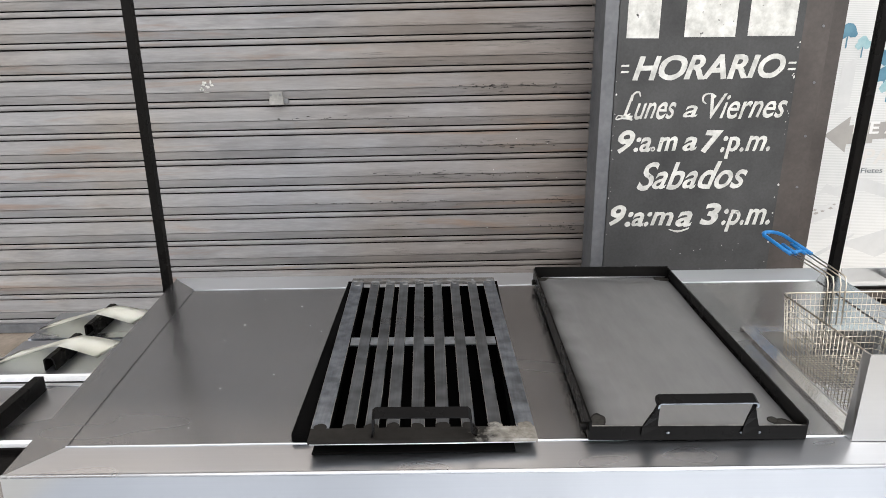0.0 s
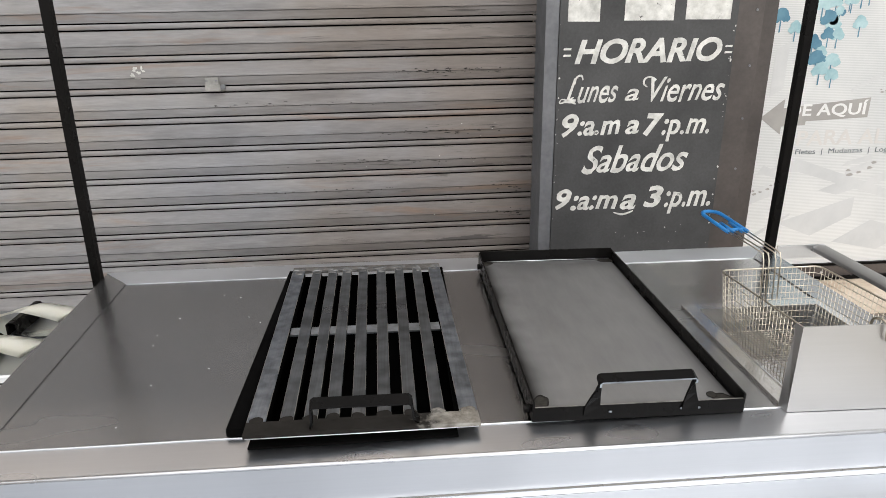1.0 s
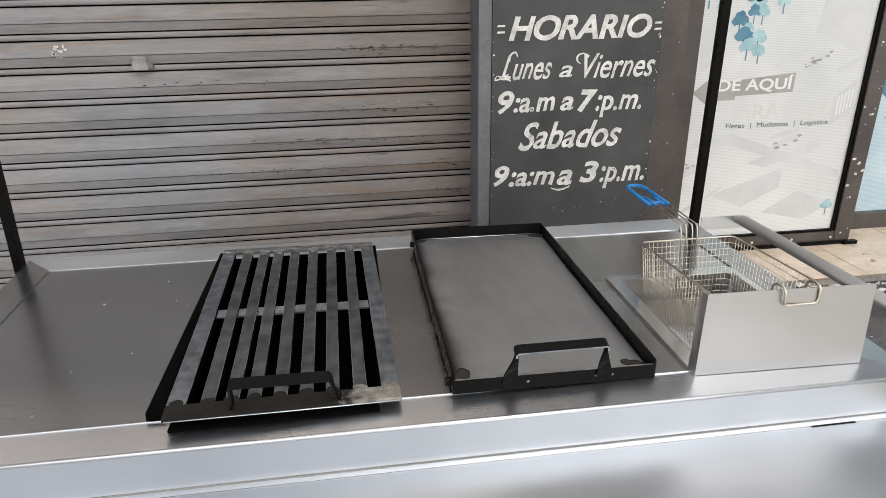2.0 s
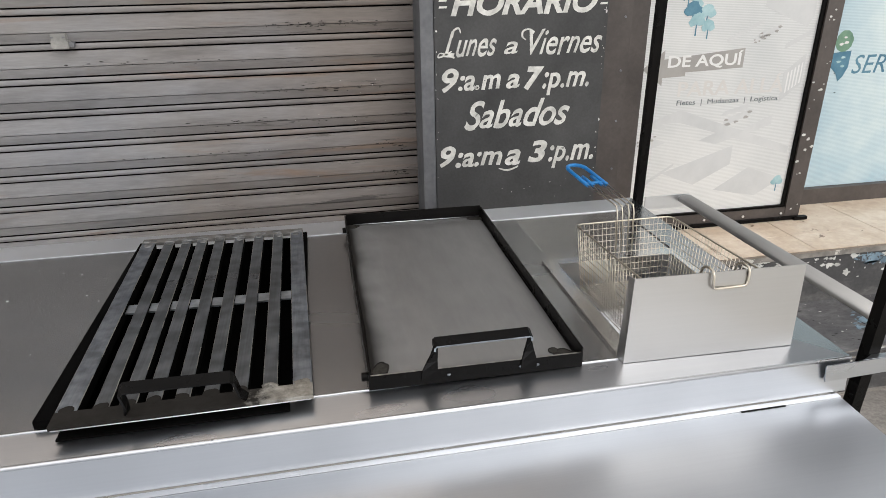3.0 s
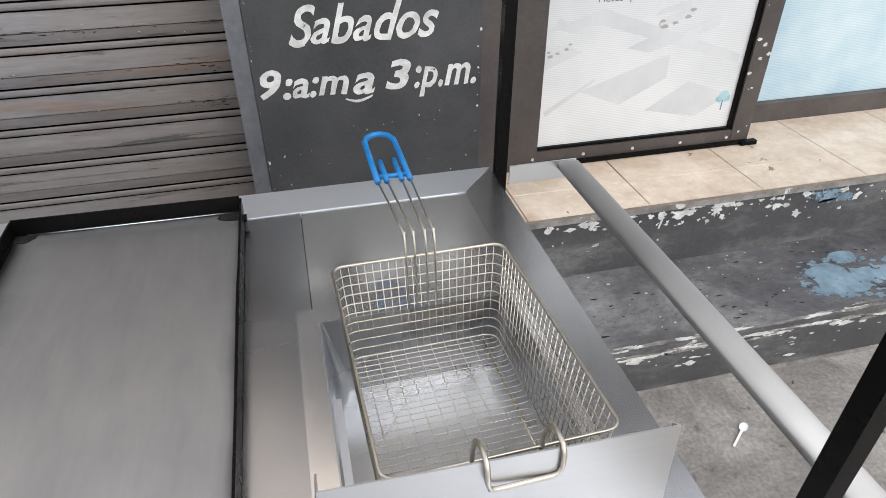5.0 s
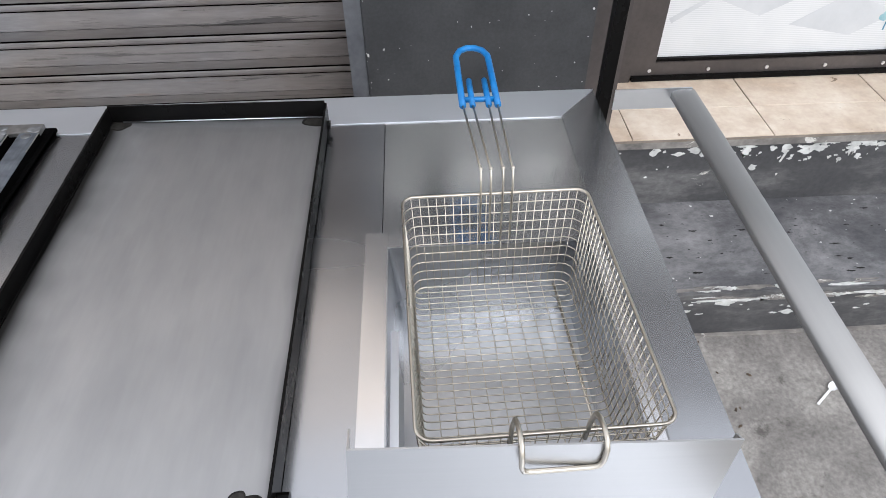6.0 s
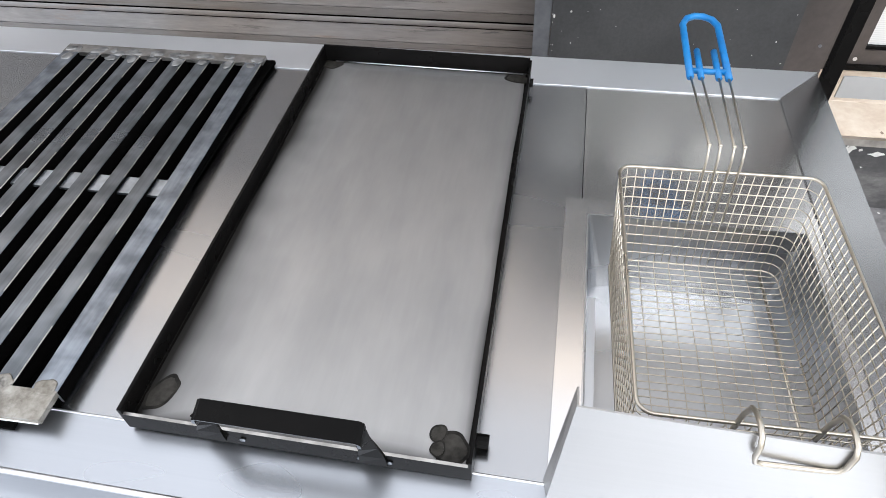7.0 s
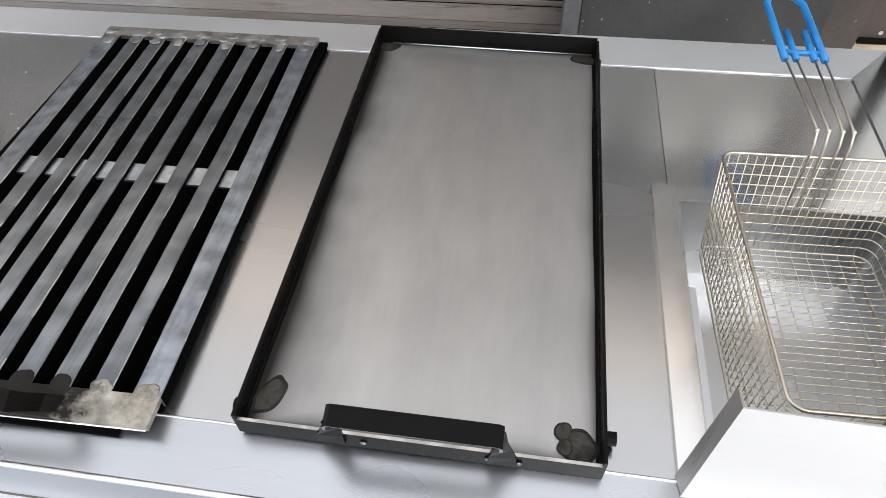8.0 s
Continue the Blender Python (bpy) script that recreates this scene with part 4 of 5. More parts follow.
part("side_panel", box(-0.605, -0.600, -0.03, 0.66, 0.45, 0.890), STEEL, cart)
part("back_panel", box(-0.599, 0.954, 0.680, 0.685, 0.45, 0.895), STEEL, cart)
part("front_panel", box(-0.599, 0.954, -0.055, -0.050, 0.45, 0.826), STEEL, cart)
part("bottom_panel", box(-0.599, 0.954, -0.048, 0.678, 0.45, 0.455), STEEL, cart)


def post(x, y, z0, z1, lean=(0, 0)):
    w = 0.0098
    bm = bmesh.new()
    loops = []
    for z in (z0, z1):
        k = z - Z
        loops.append([bm.verts.new((x + lean[0] * k + a * w, y + lean[1] * k + b * w, z)) for a, b in ((-1, -1), (1, -1), (1, 1), (-1, 1))])
    bm.faces.new(loops[0][::-1])
    bm.faces.new(loops[1])
    for i in range(4):
        bm.faces.new((loops[0][i - 1], loops[0][i], loops[1][i], loops[1][i - 1]))
    return part("post", bm, BLACK, cart, "black painted square steel post", bevel=0.0025)


post(-0.691, 0.690, 0.0, 1.95, (0.023, 0.0))
post(0.984, 0.694, 0.0, 1.95, (0.008, 0.0))
post(1.0085, -0.050, 0.0, 1.95, (0.026, -0.004))

# side rail: a lip that carries on from the front edge, and a bent rail back to the rear
bm = prism([(0.914, -0.0705, 0.889), (1.140, -0.0705, 0.893), (1.140, -0.0705, 0.868), (0.918, -0.0705, 0.860)], (0, -0.0020, 0))
part("rail_lip", bm, STEEL_FRONT, cart, "pale steel strip", bevel=0.0006)
bm = prism([(0.9795, -0.0705, 0.8905), (1.140, -0.0705, 0.8935), (1.140, -0.060, 0.8935), (1.003, -0.060, 0.8905)], (0, 0, -0.002))
part("rail_lip_top", bm, STEEL_FRONT, cart)
bm = bmesh.new()
sec = [(0.0205 * math.cos(u), 0.0065 * math.sin(u) - 0.003) for u in (math.pi * k / 18 for k in range(19))]
sec = [(0.0205, -0.022)] + sec + [(-0.0205, -0.011), (-0.0183, -0.011)] + [(a * 0.87, b - 0.0022) for a, b in reversed(sec[1:20])] + [(0.0183, -0.022)]
prism([(1.1115 + a, -0.067, 0.896 + b) for a, b in sec], (0, 0.752, 0), bm)
part("side_rail", bm, GALV, cart, "half-round brushed steel side rail", smooth=True)
part("rail_return", box(0.998, 1.124, 0.681, 0.6835, 0.866, 0.902), STEEL_BRIGHT, cart, "pale steel strip", bevel=0.0008)

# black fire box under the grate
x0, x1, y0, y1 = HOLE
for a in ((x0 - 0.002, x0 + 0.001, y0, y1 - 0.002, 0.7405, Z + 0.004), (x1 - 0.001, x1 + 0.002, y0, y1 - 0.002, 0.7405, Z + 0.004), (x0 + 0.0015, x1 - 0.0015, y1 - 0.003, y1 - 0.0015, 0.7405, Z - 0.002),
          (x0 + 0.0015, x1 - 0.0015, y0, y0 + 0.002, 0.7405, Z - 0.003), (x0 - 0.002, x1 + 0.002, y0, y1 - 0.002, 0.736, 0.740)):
    part("fire_box_panel", box(*a), SOOT_AND_SHADE, cart, "soot-black fire box panel")
part("fire_box_flange", box(x0 - 0.004, x0 + 0.022, y0 - 0.001, y1 + 0.002, Z + 0.0005, Z + 0.0130), SOOT_AND_SHADE, cart, bevel=0.001)
part("fire_box_flange", box(x1 - 0.022, x1 + 0.002, y0 - 0.001, y1 + 0.006, Z + 0.0005, Z + 0.0065), SOOT_AND_SHADE, cart, bevel=0.001)
part("ash_tray_lip", prism([(-0.184, 0.003, Z + 0.0035), (0.110, 0.003, Z + 0.0035), (0.112, -0.026, Z - 0.0010), (-0.186, -0.028, Z - 0.0010)], (0, 0, 0.003)), SOOT_AND_SHADE, cart, "black tray lip")

# fryer well, its raised flange, and the upright splash plate
x0, x1, y0, y1 = WELL
for a in ((x0 - 0.028, x0 - 0.0002, y0 - 0.006, y1 + 0.028), (x1 + 0.0002, x1 + 0.016, y0 - 0.006, y1 + 0.028), (x0, x1, y1 + 0.0002, y1 + 0.028)):
    part("well_flange", box(*a, Z - 0.0025, Z + 0.003), STEEL_FLANGE, cart, "polished flange of the fryer well", bevel=0.001)
bm = bmesh.new()
shells = []
for e in (0.0, 0.0015):
    top = rounded(x0 - e, x1 + e, y0 - e, y1 + e, 0.003, Z + 0.0035)
    low = rounded(x0 + 0.012 - e, x1 - 0.012 + e, y0 + 0.012 - e, y1 - 0.012 + e, 0.02, 0.790 - e)
    shells.append(([bm.verts.new(p) for p in top], [bm.verts.new(p) for p in low]))
(a, b), (c, d) = shells
for k in range(len(a)):
    bm.faces.new((a[k - 1], a[k], b[k], b[k - 1]))
    bm.faces.new((c[k], c[k - 1], d[k - 1], d[k]))
    bm.faces.new((a[k], a[k - 1], c[k - 1], c[k]))
bm.faces.new(b)
bm.faces.new(d[::-1])
well = part("fryer_well", bm, STEEL_WELL, cart, "deep shiny fryer well")
ledge = prism([(x0 + 0.0030, 0.020, 0.889), (x0 + 0.0115, 0.020, 0.889), (x0 + 0.0115, 0.020, 0.8865), (x0 + 0.0030, 0.020, 0.8865)], (0, 0.200, 0))
part("well_ledge", ledge, STEEL_RIM, well, "narrow folded ledge inside the well")
bm = bmesh.new()
q = [(0.6085, -0.013, Z - 0.001), (0.890, -0.020, Z - 0.001), (0.897, -0.007, 1.0335), (0.6190, 0.000, 1.0345)]
prism(q, (0, 0.0016, 0), bm)
part("splash_plate", bm, STEEL_SPLASH, cart, "upright bright steel splash plate", bevel=0.0005)
bm = prism([(0.6088, -0.0110, Z), (0.6192, 0.0020, 1.0338), (0.6190, 0.0180, 1.0320), (0.6050, 0.004, Z)], (0.0016, 0, 0))
part("splash_plate_return", bm, STEEL_SPLASH, cart)
bm = prism([(0.8880, -0.0180, Z), (0.8950, -0.0050, 1.0328), (0.8950, 0.0010, 1.0290), (0.8880, -0.010, Z)], (0.0016, 0, 0))
part("splash_plate_return", bm, STEEL_SPLASH, cart)

def edge_highlights(ob, pick, material=None):
    """Pale metal on picked faces: painted-in edge highlights, with some rubbed-off paint."""
    ob.data.materials.append(material or BAR_EDGE)
    for f in ob.data.polygons:
        if pick(f):
            f.material_index = len(ob.data.materials) - 1
    return ob


# ---- griddle plate, lying on the deck ----
PW, PD, PH = 0.316, 0.622, 0.030
griddle = thing("griddle_plate", pose(0.383, 0.307, 0.9128, 0.3, 0.7, 0.1), "flat steel griddle plate with black rim and strap handle", "griddle")
X, Y = PW / 2, PD / 2
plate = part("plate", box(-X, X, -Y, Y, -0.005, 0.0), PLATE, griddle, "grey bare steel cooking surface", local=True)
for a in ((-X - 0.003, -X, -Y - 0.003, Y + 0.003), (X, X + 0.003, -Y - 0.003, Y + 0.003)):
    side_rim = part("rim_side", box(a[0], a[1], a[2], a[3], -0.010, PH - 0.008), BLACK, griddle, local=True, bevel=0.0008)
    edge_highlights(side_rim, lambda f: f.normal.z > 0.3 and f.normal.x < -0.3)
back_rim = part("rim_back", box(-X, X, Y, Y + 0.003, -0.010, PH - 0.004), BLACK, griddle, local=True, bevel=0.0008)
edge_highlights(back_rim, lambda f: f.normal.z > 0.3 and f.normal.y < -0.3)
front_rim = part("rim_front", box(-X, X, -Y - 0.003, -Y, -0.010, PH - 0.016), BLACK, griddle, local=True, bevel=0.0008)
edge_highlights(front_rim, lambda f: f.normal.z > 0.3)
hx0, hx1 = -0.068, 0.0735


def bent_strap(stations, thick, bm=None):
    """A flat bar through stations of (centre, half of its width as a vector)."""
    bm = bm or bmesh.new()
    rows = []
    for k, (c, w) in enumerate(stations):
        c, w = Vector(c), Vector(w)
        t = (Vector(stations[min(k + 1, len(stations) - 1)][0]) - Vector(stations[max(k - 1, 0)][0])).normalized()
        h = t.cross(w).normalized() * thick / 2
        rows.append([bm.verts.new(c + a * w + b * h) for a, b in ((-1, -1), (1, -1), (1, 1), (-1, 1))])
    for a, b in zip(rows, rows[1:]):
        for i in range(4):
            bm.faces.new((a[i - 1], a[i], b[i], b[i - 1]))
    bm.faces.new(rows[0][::-1])
    bm.faces.new(rows[-1])
    return bm


wide = (0, 0.0085, 0.0026)
by = -Y - 0.0105
down = (0, 0.0084, 0.0024)
stations = [((hx0, by, 0.0560), down), ((hx0 + 0.0003, by, 0.0615), wide), ((hx0 + 0.0030, by, 0.0638), wide), ((hx1 - 0.0030, by, 0.0648), wide), ((hx1 - 0.0003, by, 0.0625), wide), ((hx1, by, 0.0570), down)]
strap = part("handle", bent_strap(stations, 0.003), BLACK, griddle, "black bent strap handle", local=True)
for lx, dx in ((hx0 + 0.002, -0.007), (hx1 - 0.002, 0.004)):
    twist = [((lx + dx, -Y - 0.0048, 0.000), (0.0125, 0.0, 0)), ((lx + dx, -Y - 0.0050, 0.014), (0.0115, 0.0004, 0)), ((lx + dx * 0.6, -Y - 0.006, 0.030), (0.0080, 0.0020, 0)), ((lx + dx * 0.2, by + 0.002, 0.046), (0.0050, 0.0045, 0)), ((lx, by, 0.0615), (0.0030, 0.0065, 0))]
    part("handle_leg", bent_strap(twist, 0.003), BLACK, strap, "black twisted strap leg", local=True)
edge_highlights(strap, lambda f: f.normal.y < -0.8, BAR)
for x in (hx0 - 0.003, hx0 + 0.023, hx1 - 0.010, hx1 + 0.016):
    bm = bmesh.new()
    bmesh.ops.create_icosphere(bm, subdivisions=2, radius=0.0024, matrix=Matrix.Translation((x, -Y - 0.0042, 0.003)) @ Matrix.Diagonal((1.3, 0.7, 0.9, 1)))
    part("weld_blob", bm, BAR, griddle, local=True, smooth=True)
for sx, y, out in ((-1, -Y + 0.018, 0.012), (1, -Y + 0.030, 0.014), (1, Y - 0.022, 0.008), (-1, Y - 0.030, 0.010)):
    part("peg", tube([(sx * (X + 0.002), y, 0.0), (sx * (X + out), y, 0.0)], 0.0065, 10), BLACK, griddle, "short black locating peg", local=True, smooth=False)


def stain(cx, cy, rx, ry, turn, z):
    """A burnt patch: a dark outline round a paler heat tint."""
    c, d = math.cos(radians(turn)), math.sin(radians(turn))
    loop = soft_blot(0, 0, rx, ry, 40, 0.12)
    for f, material, h in ((1.0, OIL, 0.0), (0.80, STAIN, 0.00012)):
        pts = [(max(-X + 0.001, min(X - 0.001, cx + f * (c * x - d * y))), max(-Y + 0.001, min(Y - 0.001, cy + f * (d * x + c * y))), z + h) for x, y in loop]
        part("burnt_stain", prism(pts, (0, 0, 0.0003)), material, plate, "dark burnt weld stain", local=True)


stain(-X + 0.016, -Y + 0.030, 0.012, 0.022, -28, 0.0)
stain(X - 0.017, -Y + 0.018, 0.016, 0.017, 0, 0.0)
stain(X - 0.031, -Y + 0.030, 0.008, 0.009, 0, 0.0006)
stain(X - 0.030, -Y + 0.016, 0.007, 0.008, 0, 0.0010)
stain(-X + 0.014, Y - 0.011, 0.017, 0.011, 10, 0.0)
stain(X - 0.016, Y - 0.013, 0.021, 0.011, -10, 0.0)

# thin uneven black strips along the four inner edges of the plate
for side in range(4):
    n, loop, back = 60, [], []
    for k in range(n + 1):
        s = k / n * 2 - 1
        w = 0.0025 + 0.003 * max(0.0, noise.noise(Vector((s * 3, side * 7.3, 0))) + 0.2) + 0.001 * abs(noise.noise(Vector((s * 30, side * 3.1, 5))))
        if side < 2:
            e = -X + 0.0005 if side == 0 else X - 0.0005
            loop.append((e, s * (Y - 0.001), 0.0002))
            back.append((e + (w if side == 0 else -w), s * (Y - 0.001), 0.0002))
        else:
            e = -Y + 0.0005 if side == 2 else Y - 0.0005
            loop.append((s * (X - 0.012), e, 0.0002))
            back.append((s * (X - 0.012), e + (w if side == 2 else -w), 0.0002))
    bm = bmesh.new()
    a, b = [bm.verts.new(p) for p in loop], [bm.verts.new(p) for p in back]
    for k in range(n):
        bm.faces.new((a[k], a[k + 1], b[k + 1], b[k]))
    part("margin_strip", bm, BLACK, plate, "uneven black strip along the rim", local=True)

# bright tube draws in the highlight line at the rear rim
part("highlight_line", tube([(-X + 0.016, Y - 0.0012, 0.0004), (-X * 0.3, Y - 0.0014, 0.0006), (X - 0.004, Y - 0.0012, 0.0004)], 0.0011, 6), STEEL_BRIGHT, griddle, "thin bright highlight line along the rear rim", local=True, smooth=True)

# ---- grill grate ----
grate = thing("grill_grate", pose(-0.032, 0.292, 0.9220, 0.1, 1.2, 1.7), "heavy iron grill grate with nine angle bars", "grill")
W2, D2 = 0.1675, 0.3185
SHIFT_FRONT = (0, 0.0044, 0, -0.0070, -0.0080, -0.0090, -0.0090, -0.0070, 0)
SHIFT_BACK = (0, 0.0026, 0, -0.0070, -0.0090, -0.0065, -0.0040, -0.0017, 0)
for k in range(9):
    xc = -W2 + 0.0135 + (2 * W2 - 0.027) * k / 8 + (SHIFT_FRONT[k] + SHIFT_BACK[k]) / 2
    w = 0.0275 if k in (0, 8) else 0.0205
    skew = SHIFT_BACK[k] - SHIFT_FRONT[k]
    h = 0 if k in (0, 8) else -0.001
    bm = bmesh.new()
    y0, y1 = -D2 + 0.030, D2 - 0.022
    n = 48
    rows = []
    for j in range(n + 1):
        y = y0 + (y1 - y0) * j / n
        x = xc + skew * (j / n - 0.5) + rng.uniform(-0.0002, 0.0002)
        pr = [(-w / 2, -0.003), (-w / 2, -0.0009), (-w / 2 + 0.0010, 0.0), (w / 2 - 0.0010, 0.0), (w / 2, -0.0009), (w / 2, -0.018), (w / 2 - 0.003, -0.018), (w / 2 - 0.003, -0.003)]
        rows.append([bm.verts.new((x + a, y, h + b)) for a, b in pr])
    for a, b in zip(rows, rows[1:]):
        for i in range(8):
            bm.faces.new((a[i - 1], a[i], b[i], b[i - 1]))
    bm.faces.new(rows[0])
    bm.faces.new(rows[-1][::-1])
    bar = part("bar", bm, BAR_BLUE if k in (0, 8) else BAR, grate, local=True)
    bar.data.materials.append(BAR_EDGE)
    # side faces below the top edge are near black, deepening the gaps
    bar.data.materials.append(SOOT_AND_SHADE)
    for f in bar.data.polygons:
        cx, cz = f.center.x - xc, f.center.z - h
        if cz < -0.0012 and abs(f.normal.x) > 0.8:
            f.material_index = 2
        elif -0.0009 < cz < -0.0001 and abs(f.normal.y) < 0.5 and noise.noise(Vector((f.center.y * 14, k * 3.7, 0 if cx < 0 else 9.1))) > (-0.45 if cx < 0 else -0.05):
            f.material_index = 1
part("front_strip", box(-W2, W2, -D2, -D2 + 0.031, -0.006, 0.0004), STRIP_FRONT, grate, "iron strip with ground welds, part black", local=True, bevel=0.002)
part("back_strip", box(-W2, W2, D2 - 0.023, D2, -0.006, 0.0004), STRIP, grate, "iron strip with rough welds", local=True, bevel=0.002)
part("cross_bar", box(-W2 + 0.028, W2 - 0.028, -0.008, 0.022, -0.0095, -0.0062), CROSS, grate, "pale flat cross bar", local=True, bevel=0.001)
# another tube shapes the highlight on the strip's front edge
part("highlight_line", tube([(-W2 + 0.003, -D2 - 0.0005, -0.0055), (0, -D2 - 0.0008, -0.0058), (W2 - 0.003, -D2 - 0.0005, -0.0055)], 0.0009, 6), STEEL_BRIGHT, grate, "bright highlight line along the strip edge", local=True, smooth=True)
for k in range(9):
    base = -W2 + 0.0135 + (2 * W2 - 0.027) * k / 8
    spots = [(base + SHIFT_FRONT[k], -D2 + 0.034, rng.uniform(0.0095, 0.0115), rng.uniform(0.008, 0.011), 0.0005, STRIP_FRONT)]
    for j in range(4):
        spots.append((base + SHIFT_BACK[k] + rng.uniform(-0.011, 0.011), D2 - 0.016 + rng.uniform(-0.006, 0.007), rng.uniform(0.005, 0.010), rng.uniform(0.004, 0.007), 0.0011, WELD))
    spots.append((base + SHIFT_BACK[k] + rng.uniform(-0.003, 0.003), D2 - 0.030 + rng.uniform(-0.006, 0.004), rng.uniform(0.006, 0.009), rng.uniform(0.006, 0.012), 0.0007, WELD))
    for j, (x, y, sx, sy, sz, material) in enumerate(spots):
        bm = bmesh.new()
        bmesh.ops.create_icosphere(bm, subdivisions=3, radius=1.0)
        for v in bm.verts:
            f = 1 + 0.25 * noise.noise(v.co * 1.3 + Vector((k * 3.1, y * 20, j))) + 0.08 * noise.noise(v.co * 4.1 + Vector((k * 1.7, y * 9, 3)))
            v.co = Vector((x + v.co.x * sx * f, y + v.co.y * sy * f, 0.0002 + v.co.z * sz * f))
        part("weld_blob", bm, material, grate, "flattened weld", local=True, smooth=True)
gx0, gx1, gy, gb = -0.071, 0.068, -D2 + 0.013, -D2 - 0.010
wide, mid = (0, 0.0085, 0.0030), (0, 0.0080, 0.0020)
stations = [((gx0 - 0.003, gy, 0.001), (0.001, 0.008, 0)), ((gx0 - 0.001, gy - 0.006, 0.018), mid), ((gx0, gb + 0.006, 0.038), mid), ((gx0 + 0.001, gb, 0.050), wide), ((gx0 + 0.004, gb, 0.0530), wide),
            ((gx1 - 0.004, gb, 0.0520), wide), ((gx1 - 0.001, gb, 0.049), wide), ((gx1 + 0.001, gb + 0.006, 0.036), mid), ((gx1 + 0.003, gy - 0.006, 0.014), mid), ((gx1 + 0.011, gy, 0.0015), (0.001, 0.008, 0))]
part("handle", bent_strap(stations, 0.003), BLACK, grate, "black bent strap handle", local=True)

# ---- fry basket ----
BW, BL, BH = 0.205, 0.298, 0.127
basket = thing("fry_basket", pose(0.7645, 0.175, 0.9955, -1.2, 0.6, 1.8), "tinned wire fry basket with blue rubber handle", "fry basket")
part("top_rim", tube(rounded(-BW / 2, BW / 2, -BL / 2, BL / 2, 0.013, 0, 5), 0.0017, 8, True), WIRE, basket, "thick wire rim", local=True, smooth=True)


def at_depth(d):
    return BW / 2 - 0.008 * d / BH, BL / 2 - 0.016 * d / BH


for k in range(1, 11):
    d = BH * k / 10
    hx, hy2 = at_depth(d)
    part("wire_ring", tube(rounded(-hx, hx, -hy2, hy2, 0.014, -d, 3), 0.0007 if k < 10 else 0.0011, 5, True), WIRE, basket, local=True, smooth=True)


def sag(a, b, r=0.008, n=3):
    """A wire down one side, across the bottom and up the other, with rounded bends; a: top half-width, b: bottom half-width."""
    pts = [(-a, 0.0)]
    for k in range(n + 1):
        u = radians(180 + 90 * k / n)
        pts.append((-b + r + r * math.cos(u), -BH + r + r * math.sin(u)))
    return pts + [(-p, q) for p, q in reversed(pts)]


hx, hy2 = at_depth(BH)
for k in range(1, 22):
    x = BW * (k / 22 - 0.5)
    pts = [(x * (1 if abs(q) < 1e-6 else hx / (BW / 2)), p, q) for p, q in sag(BL / 2, hy2)]
    for run in ((pts,) if k % 2 == 0 else (pts[:4], pts[-4:])):
        part("wire", tube(run, 0.0005, 4), WIRE, basket, local=True, smooth=True)
for k in range(1, 30):
    y = BL * (k / 30 - 0.5)
    pts = [(p, y * (1 if abs(q) < 1e-6 else hy2 / (BL / 2)), q) for p, q in sag(BW / 2, hx)]
    part("wire", tube(pts, 0.0007, 4), WIRE, basket, local=True, smooth=True)
for x in (0.076,):
    part("support_rod", tube([(x, -hy2 + 0.004, -BH - 0.0018), (x, hy2 - 0.004, -BH - 0.0018)], 0.0013, 6), WIRE, basket, local=True, smooth=True)
# front hook over the splash plate
hy0 = -BL / 2
hookline = [(-0.030, hy0 + 0.0015, -0.014), (-0.030, hy0 - 0.001, 0.014), (-0.030, hy0 - 0.006, 0.032), (-0.030, hy0 - 0.013, 0.0375), (-0.030, hy0 - 0.023, 0.0395), (-0.030, hy0 - 0.0315, 0.0380), (-0.030, hy0 - 0.0355, 0.032), (-0.0295, hy0 - 0.0360, 0.018), (-0.0275, hy0 - 0.0358, 0.0115), (-0.022, hy0 - 0.0356, 0.0095)]
pts = hookline + [(-x, y, z) for x, y, z in reversed(hookline)]
part("front_hook", tube(pts, 0.0021, 8), WIRE, basket, "thick wire hook over the splash plate", local=True, smooth=True)
# handle: four wires that rise behind the rim and run back to the rubber grip
starts, ends = (-0.0175, -0.0065, 0.0070, 0.0175), (-0.0285, -0.0165, 0.0030, 0.0140)
HANDLE = pose(0.7615, 0.1710, 0.9985, 0, 0, 0)
to_basket = basket.matrix_basis.inverted() @ HANDLE
tips = []
for a, b in zip(starts, ends):
    y = 0.156
    bend = [to_basket @ Vector(p) for p in ((a, y - 0.003, 0.010), (a, y + 0.003, 0.0215), (a - 0.0010, y + 0.009, 0.0240), (b, y + 0.128, 0.0285))]
    pts = [(bend[0].x, BL / 2 - 0.008, -BH * 0.5), (bend[0].x, BL / 2 - 0.003, -0.004)] + bend
    wire = part("handle_wire", tube(pts, 0.0013, 7), WIRE, basket, local=True, smooth=True)
    # ball added at the bend, shaping the bent wire's highlight
    bm = bmesh.new()
    bmesh.ops.create_icosphere(bm, subdivisions=2, radius=0.0024, matrix=Matrix.Translation(to_basket @ Vector((a, y + 0.0045, 0.0225))))
    part("weld_blob", bm, WIRE, wire, local=True, smooth=True)
    tips.append(to_basket @ Vector((b, y + 0.122, 0.0282)))
d = to_basket.to_3x3() @ Vector((-0.001, 0.136, 0.004))
o0, o1 = tips[0], tips[3]
u = [o0, o0 + d * 0.5, o0 + d * 0.86, o0 + d * 0.97 + Vector((0.006, 0, 0)), o0 + d * 1.02 + Vector((0.016, 0, 0)), o1 + d * 1.02 - Vector((0.016, 0, 0)), o1 + d * 0.97 - Vector((0.006, 0, 0)), o1 + d * 0.86, o1 + d * 0.5, o1]
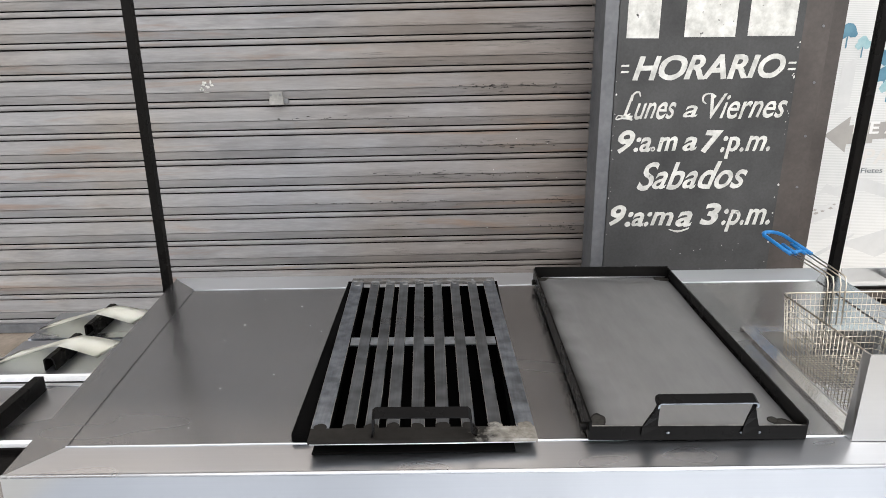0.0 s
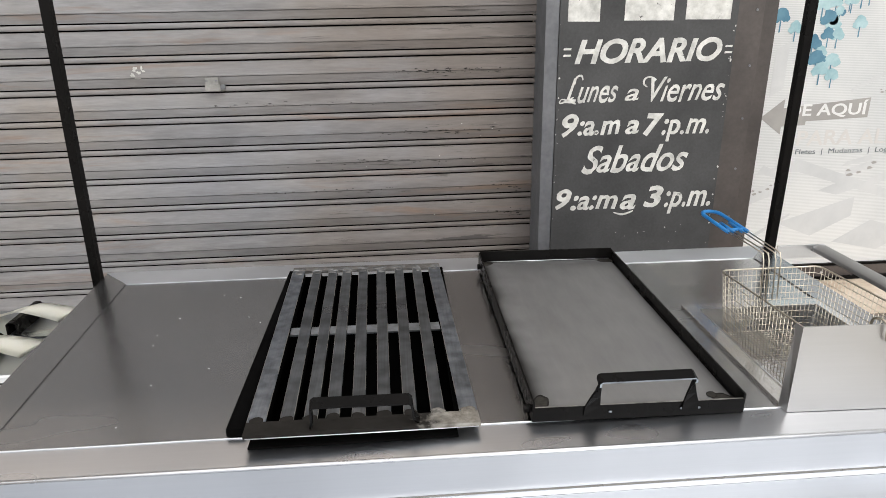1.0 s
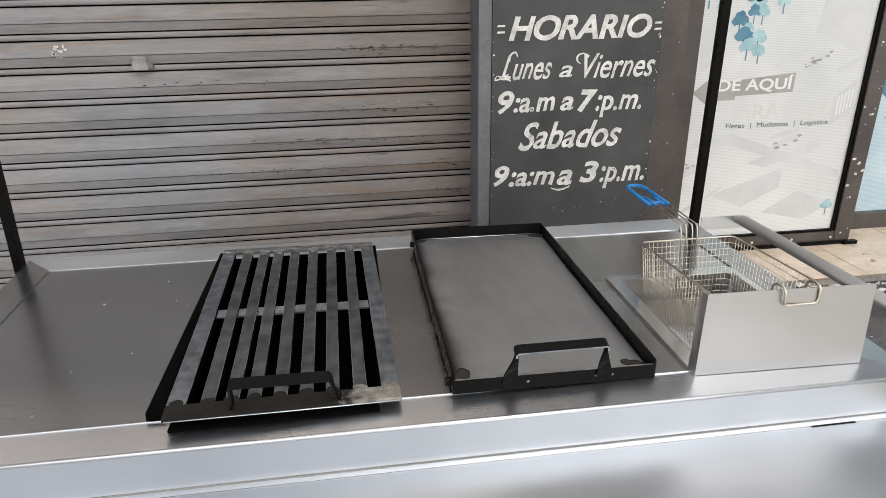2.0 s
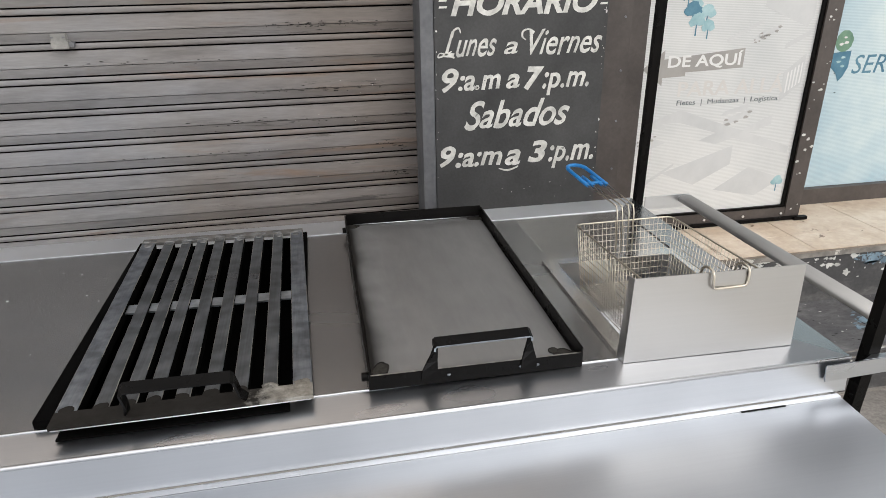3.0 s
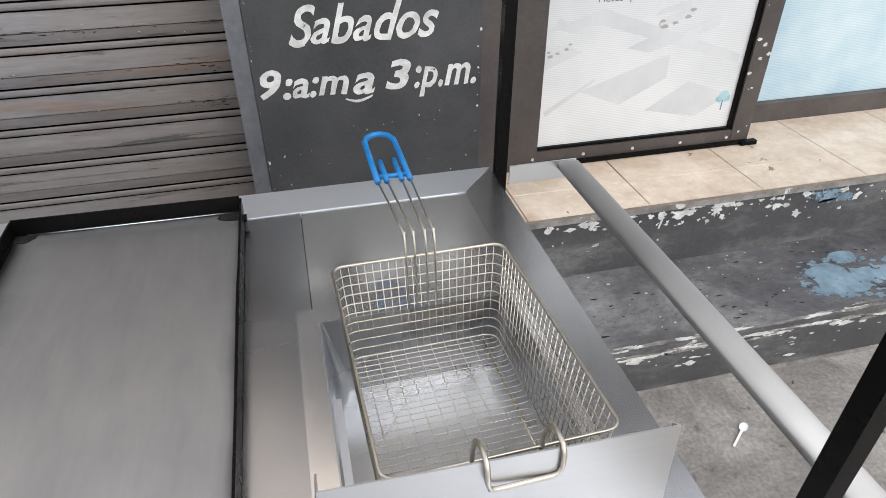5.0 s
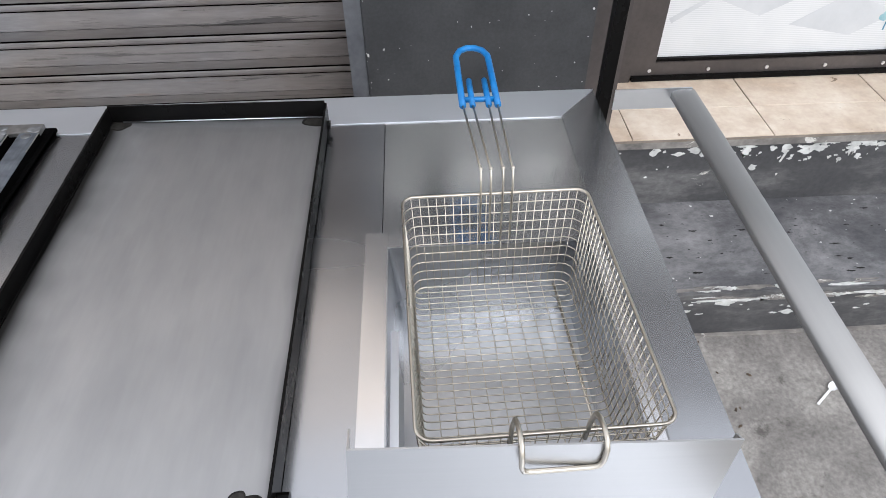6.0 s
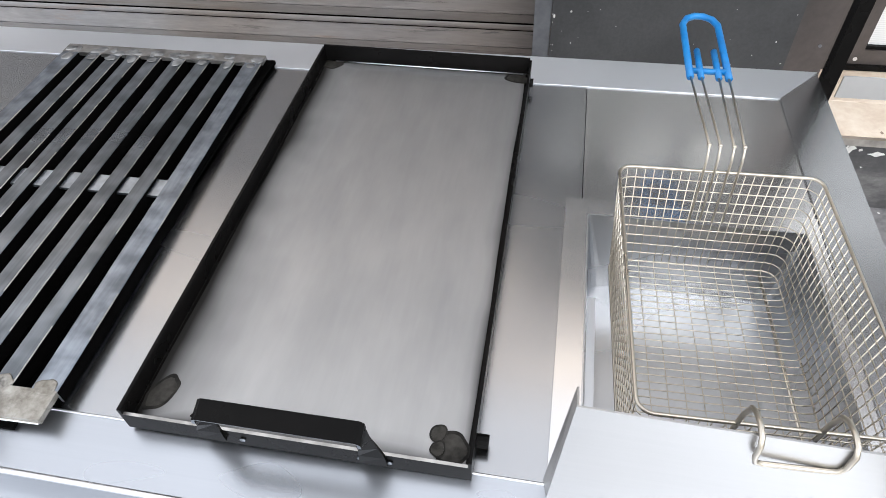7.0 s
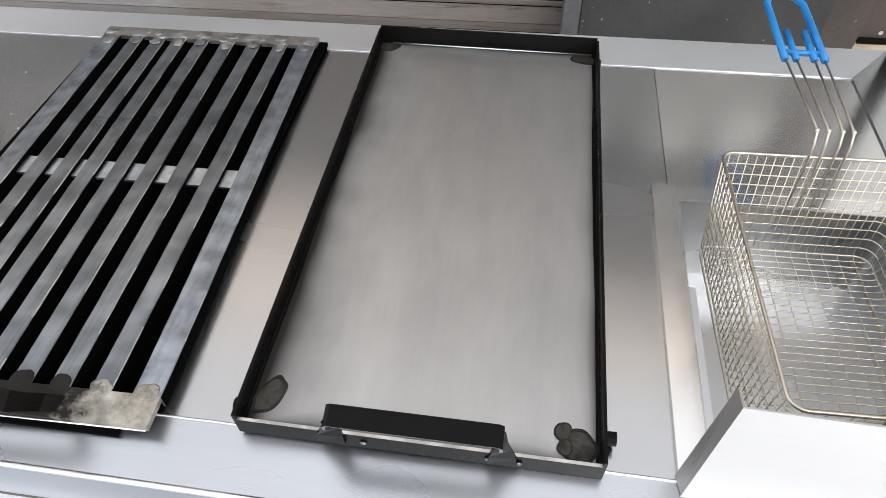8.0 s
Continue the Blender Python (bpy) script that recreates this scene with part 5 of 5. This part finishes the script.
grip = part("grip", tube(u, 0.0042, 10), BLUE, basket, "blue rubber-dipped wire grip", local=True, smooth=True)
for t in tips[1:3]:
    part("grip_stub", tube([t, t + d * 0.42], 0.0038, 9), BLUE, grip, local=True, smooth=True)
part("grip_bridge", tube([tips[0] + d * 0.10, tips[3] + d * 0.10], 0.0036, 8), BLUE, grip, local=True, smooth=True)


# ---- steam table beside the cart ----
ST = 0.842
table = thing("steam_table", (-0.77, 0.28, 0), "stainless steel steam table with lids beside the cart", "steam table")
part("table_top", box(-0.925, -0.612, -0.05, 0.605, ST - 0.025, ST), STEEL, table, bevel=0.002)
part("table_body", box(-0.915, -0.63, -0.03, 0.59, 0.30, ST - 0.026), STEEL, table)
for x in (-0.895, -0.65):
    for y in (0.0, 0.56):
        part("leg", box(x - 0.015, x + 0.015, y - 0.015, y + 0.015, 0, 0.30), STEEL, table, bevel=0.003)


def lid(y0, y1):
    ob = thing("pan_lid", (-0.79, (y0 + y1) / 2, ST), "stainless pan lid with black handle and cream film strip", "pan lid", "steam table lids")
    part("lid_sheet", box(-0.915, -0.655, y0, y1, ST + 0.001, ST + 0.010), STEEL_FRONT, ob, bevel=0.003)
    ym = (y0 + y1) / 2
    bar = bmesh.new()
    sec = [(-0.012, 0.009), (-0.011, 0.034), (-0.005, 0.039), (0.006, 0.039), (0.011, 0.034), (0.012, 0.009), (0.009, 0.009), (0.008, 0.033), (0.005, 0.036), (-0.004, 0.036), (-0.008, 0.033), (-0.009, 0.009)]
    prism([(-0.780 + a, ym - 0.058, ST + b) for a, b in sec], (0, 0.110, 0), bar)
    part("handle", bar, BLACK, ob, "black channel handle")
    bm = bmesh.new()
    n, rows = 24, []
    for j in range(n + 1):
        x = -0.912 + 0.216 * j / n
        g = max(0.0, 1 - abs(x + 0.780) / 0.125)
        z = ST + 0.0125 + 0.032 * (0.55 * g + 0.45 * g * g * (3 - 2 * g))
        rows.append([bm.verts.new((x + 0.02 * s, ym - 0.035 + 0.082 * s + 0.010 * g * (1 - 2 * s), z + 0.004 * math.sin(5 * x + 9 * s))) for s in (0, 0.5, 1)])
    for a, b in zip(rows, rows[1:]):
        for i in range(2):
            bm.faces.new((a[i], b[i], b[i + 1], a[i + 1]))
    bmesh.ops.solidify(bm, geom=bm.faces[:], thickness=0.0008)
    part("film_strip", bm, CREAM, ob, "cream protective film draped over the handle", smooth=True)
    return ob


lid(0.462, 0.600)
lid(0.300, 0.452)
tray = thing("serving_tray", (-0.79, 0.18, ST), "steel tray with bright folded edges and black bar", "tray")
part("tray_sheet", box(-0.915, -0.648, 0.080, 0.262, ST + 0.001, ST + 0.006), STEEL, tray, bevel=0.001)
for y in (0.2865, 0.070):
    part("tray_edge", box(-0.915, -0.645, y, y + 0.009, ST + 0.001, ST + 0.015), TRAY_EDGE, tray, bevel=0.002)
# the gap's shade is painted as a flat black strip
part("tray_slot", box(-0.915, -0.645, 0.2725, 0.286, ST + 0.001, ST + 0.004), BLACK, tray, "black strip painted for the dark gap behind the tray")
part("tray_lip", box(-0.915, -0.645, 0.263, 0.2720, ST + 0.001, ST + 0.008), STEEL_BRIGHT, tray, bevel=0.001)
part("black_bar", box(-0.766, -0.749, 0.100, 0.250, ST + 0.0062, ST + 0.036), BLACK, tray, bevel=0.002)
pan = thing("black_pan", (-0.79, 0.03, ST), "black iron pan with low rim beside the tray", "pan")
part("pan_base", box(-0.915, -0.645, 0.005, 0.060, ST + 0.001, ST + 0.006), BLACK, pan)
part("pan_rim", box(-0.915, -0.645, 0.055, 0.0605, ST + 0.006, ST + 0.014), BLACK, pan)

# ---- litter on the pavement ----
spoon = thing("plastic_spoon", pose(1.712, 0.664, 0.004, 0, 0, -52) @ Matrix.Scale(0.78, 4), "white disposable plastic spoon lying on the pavement", "spoon")
part("handle", box(-0.004, 0.004, -0.075, 0.012, 0.0, 0.0035), SPOON, spoon, local=True, bevel=0.001)
bm = bmesh.new()
bmesh.ops.create_uvsphere(bm, u_segments=14, v_segments=8, radius=1.0)
for v in bm.verts:
    v.co = Vector((v.co.x * 0.015, 0.030 + v.co.y * 0.023, 0.004 + (v.co.z * 0.006 if v.co.z < 0 else -v.co.z * 0.003)))
part("bowl", bm, SPOON, spoon, local=True, smooth=True)
for k in range(26):
    s = rng.uniform(0.003, 0.008)
    leafy = thing("dry_leaf", pose(rng.uniform(1.25, 2.3), rng.uniform(0.15, 0.85), 0.001, rng.uniform(-8, 8), rng.uniform(-8, 8), rng.uniform(0, 360)), "small brown dry leaf scrap on the pavement", "leaf", "leaf scraps")
    bm = prism([(x, y, 0.001) for x, y in blot(0, 0, s, s * 0.5, 9, 0.25)], (0, 0, 0.0012))
    part("blade", bm, LEAF, leafy, local=True)

# ---- pieces of the floor ----
tile_bm = box(0.0016, 0.3984, 0.0016, 0.3984, 0, 0.0035)
bmesh.ops.bevel(tile_bm, geom=tile_bm.edges[:], offset=0.0012, segments=1, affect="EDGES")
first = part("floor_tile", tile_bm, TILE, floor, local=True)
half_bm = box(0.0016, 0.3984, 0.0010, 0.1504, 0, 0.0035)
half = part("floor_tile", half_bm, TILE, floor, local=True)
for i in range(-2, 9):
    for j in range(3):
        src = half if j == 0 else first
        if i == -2 and j < 2:
            t = src
        else:
            t = src.copy()
            scene.collection.objects.link(t)
        t.location = (1.270 + 0.400 * i - 1.5, (1.2365 if j == 0 else 1.388 + 0.400 * (j - 1)) - 1.6, 0.0092)
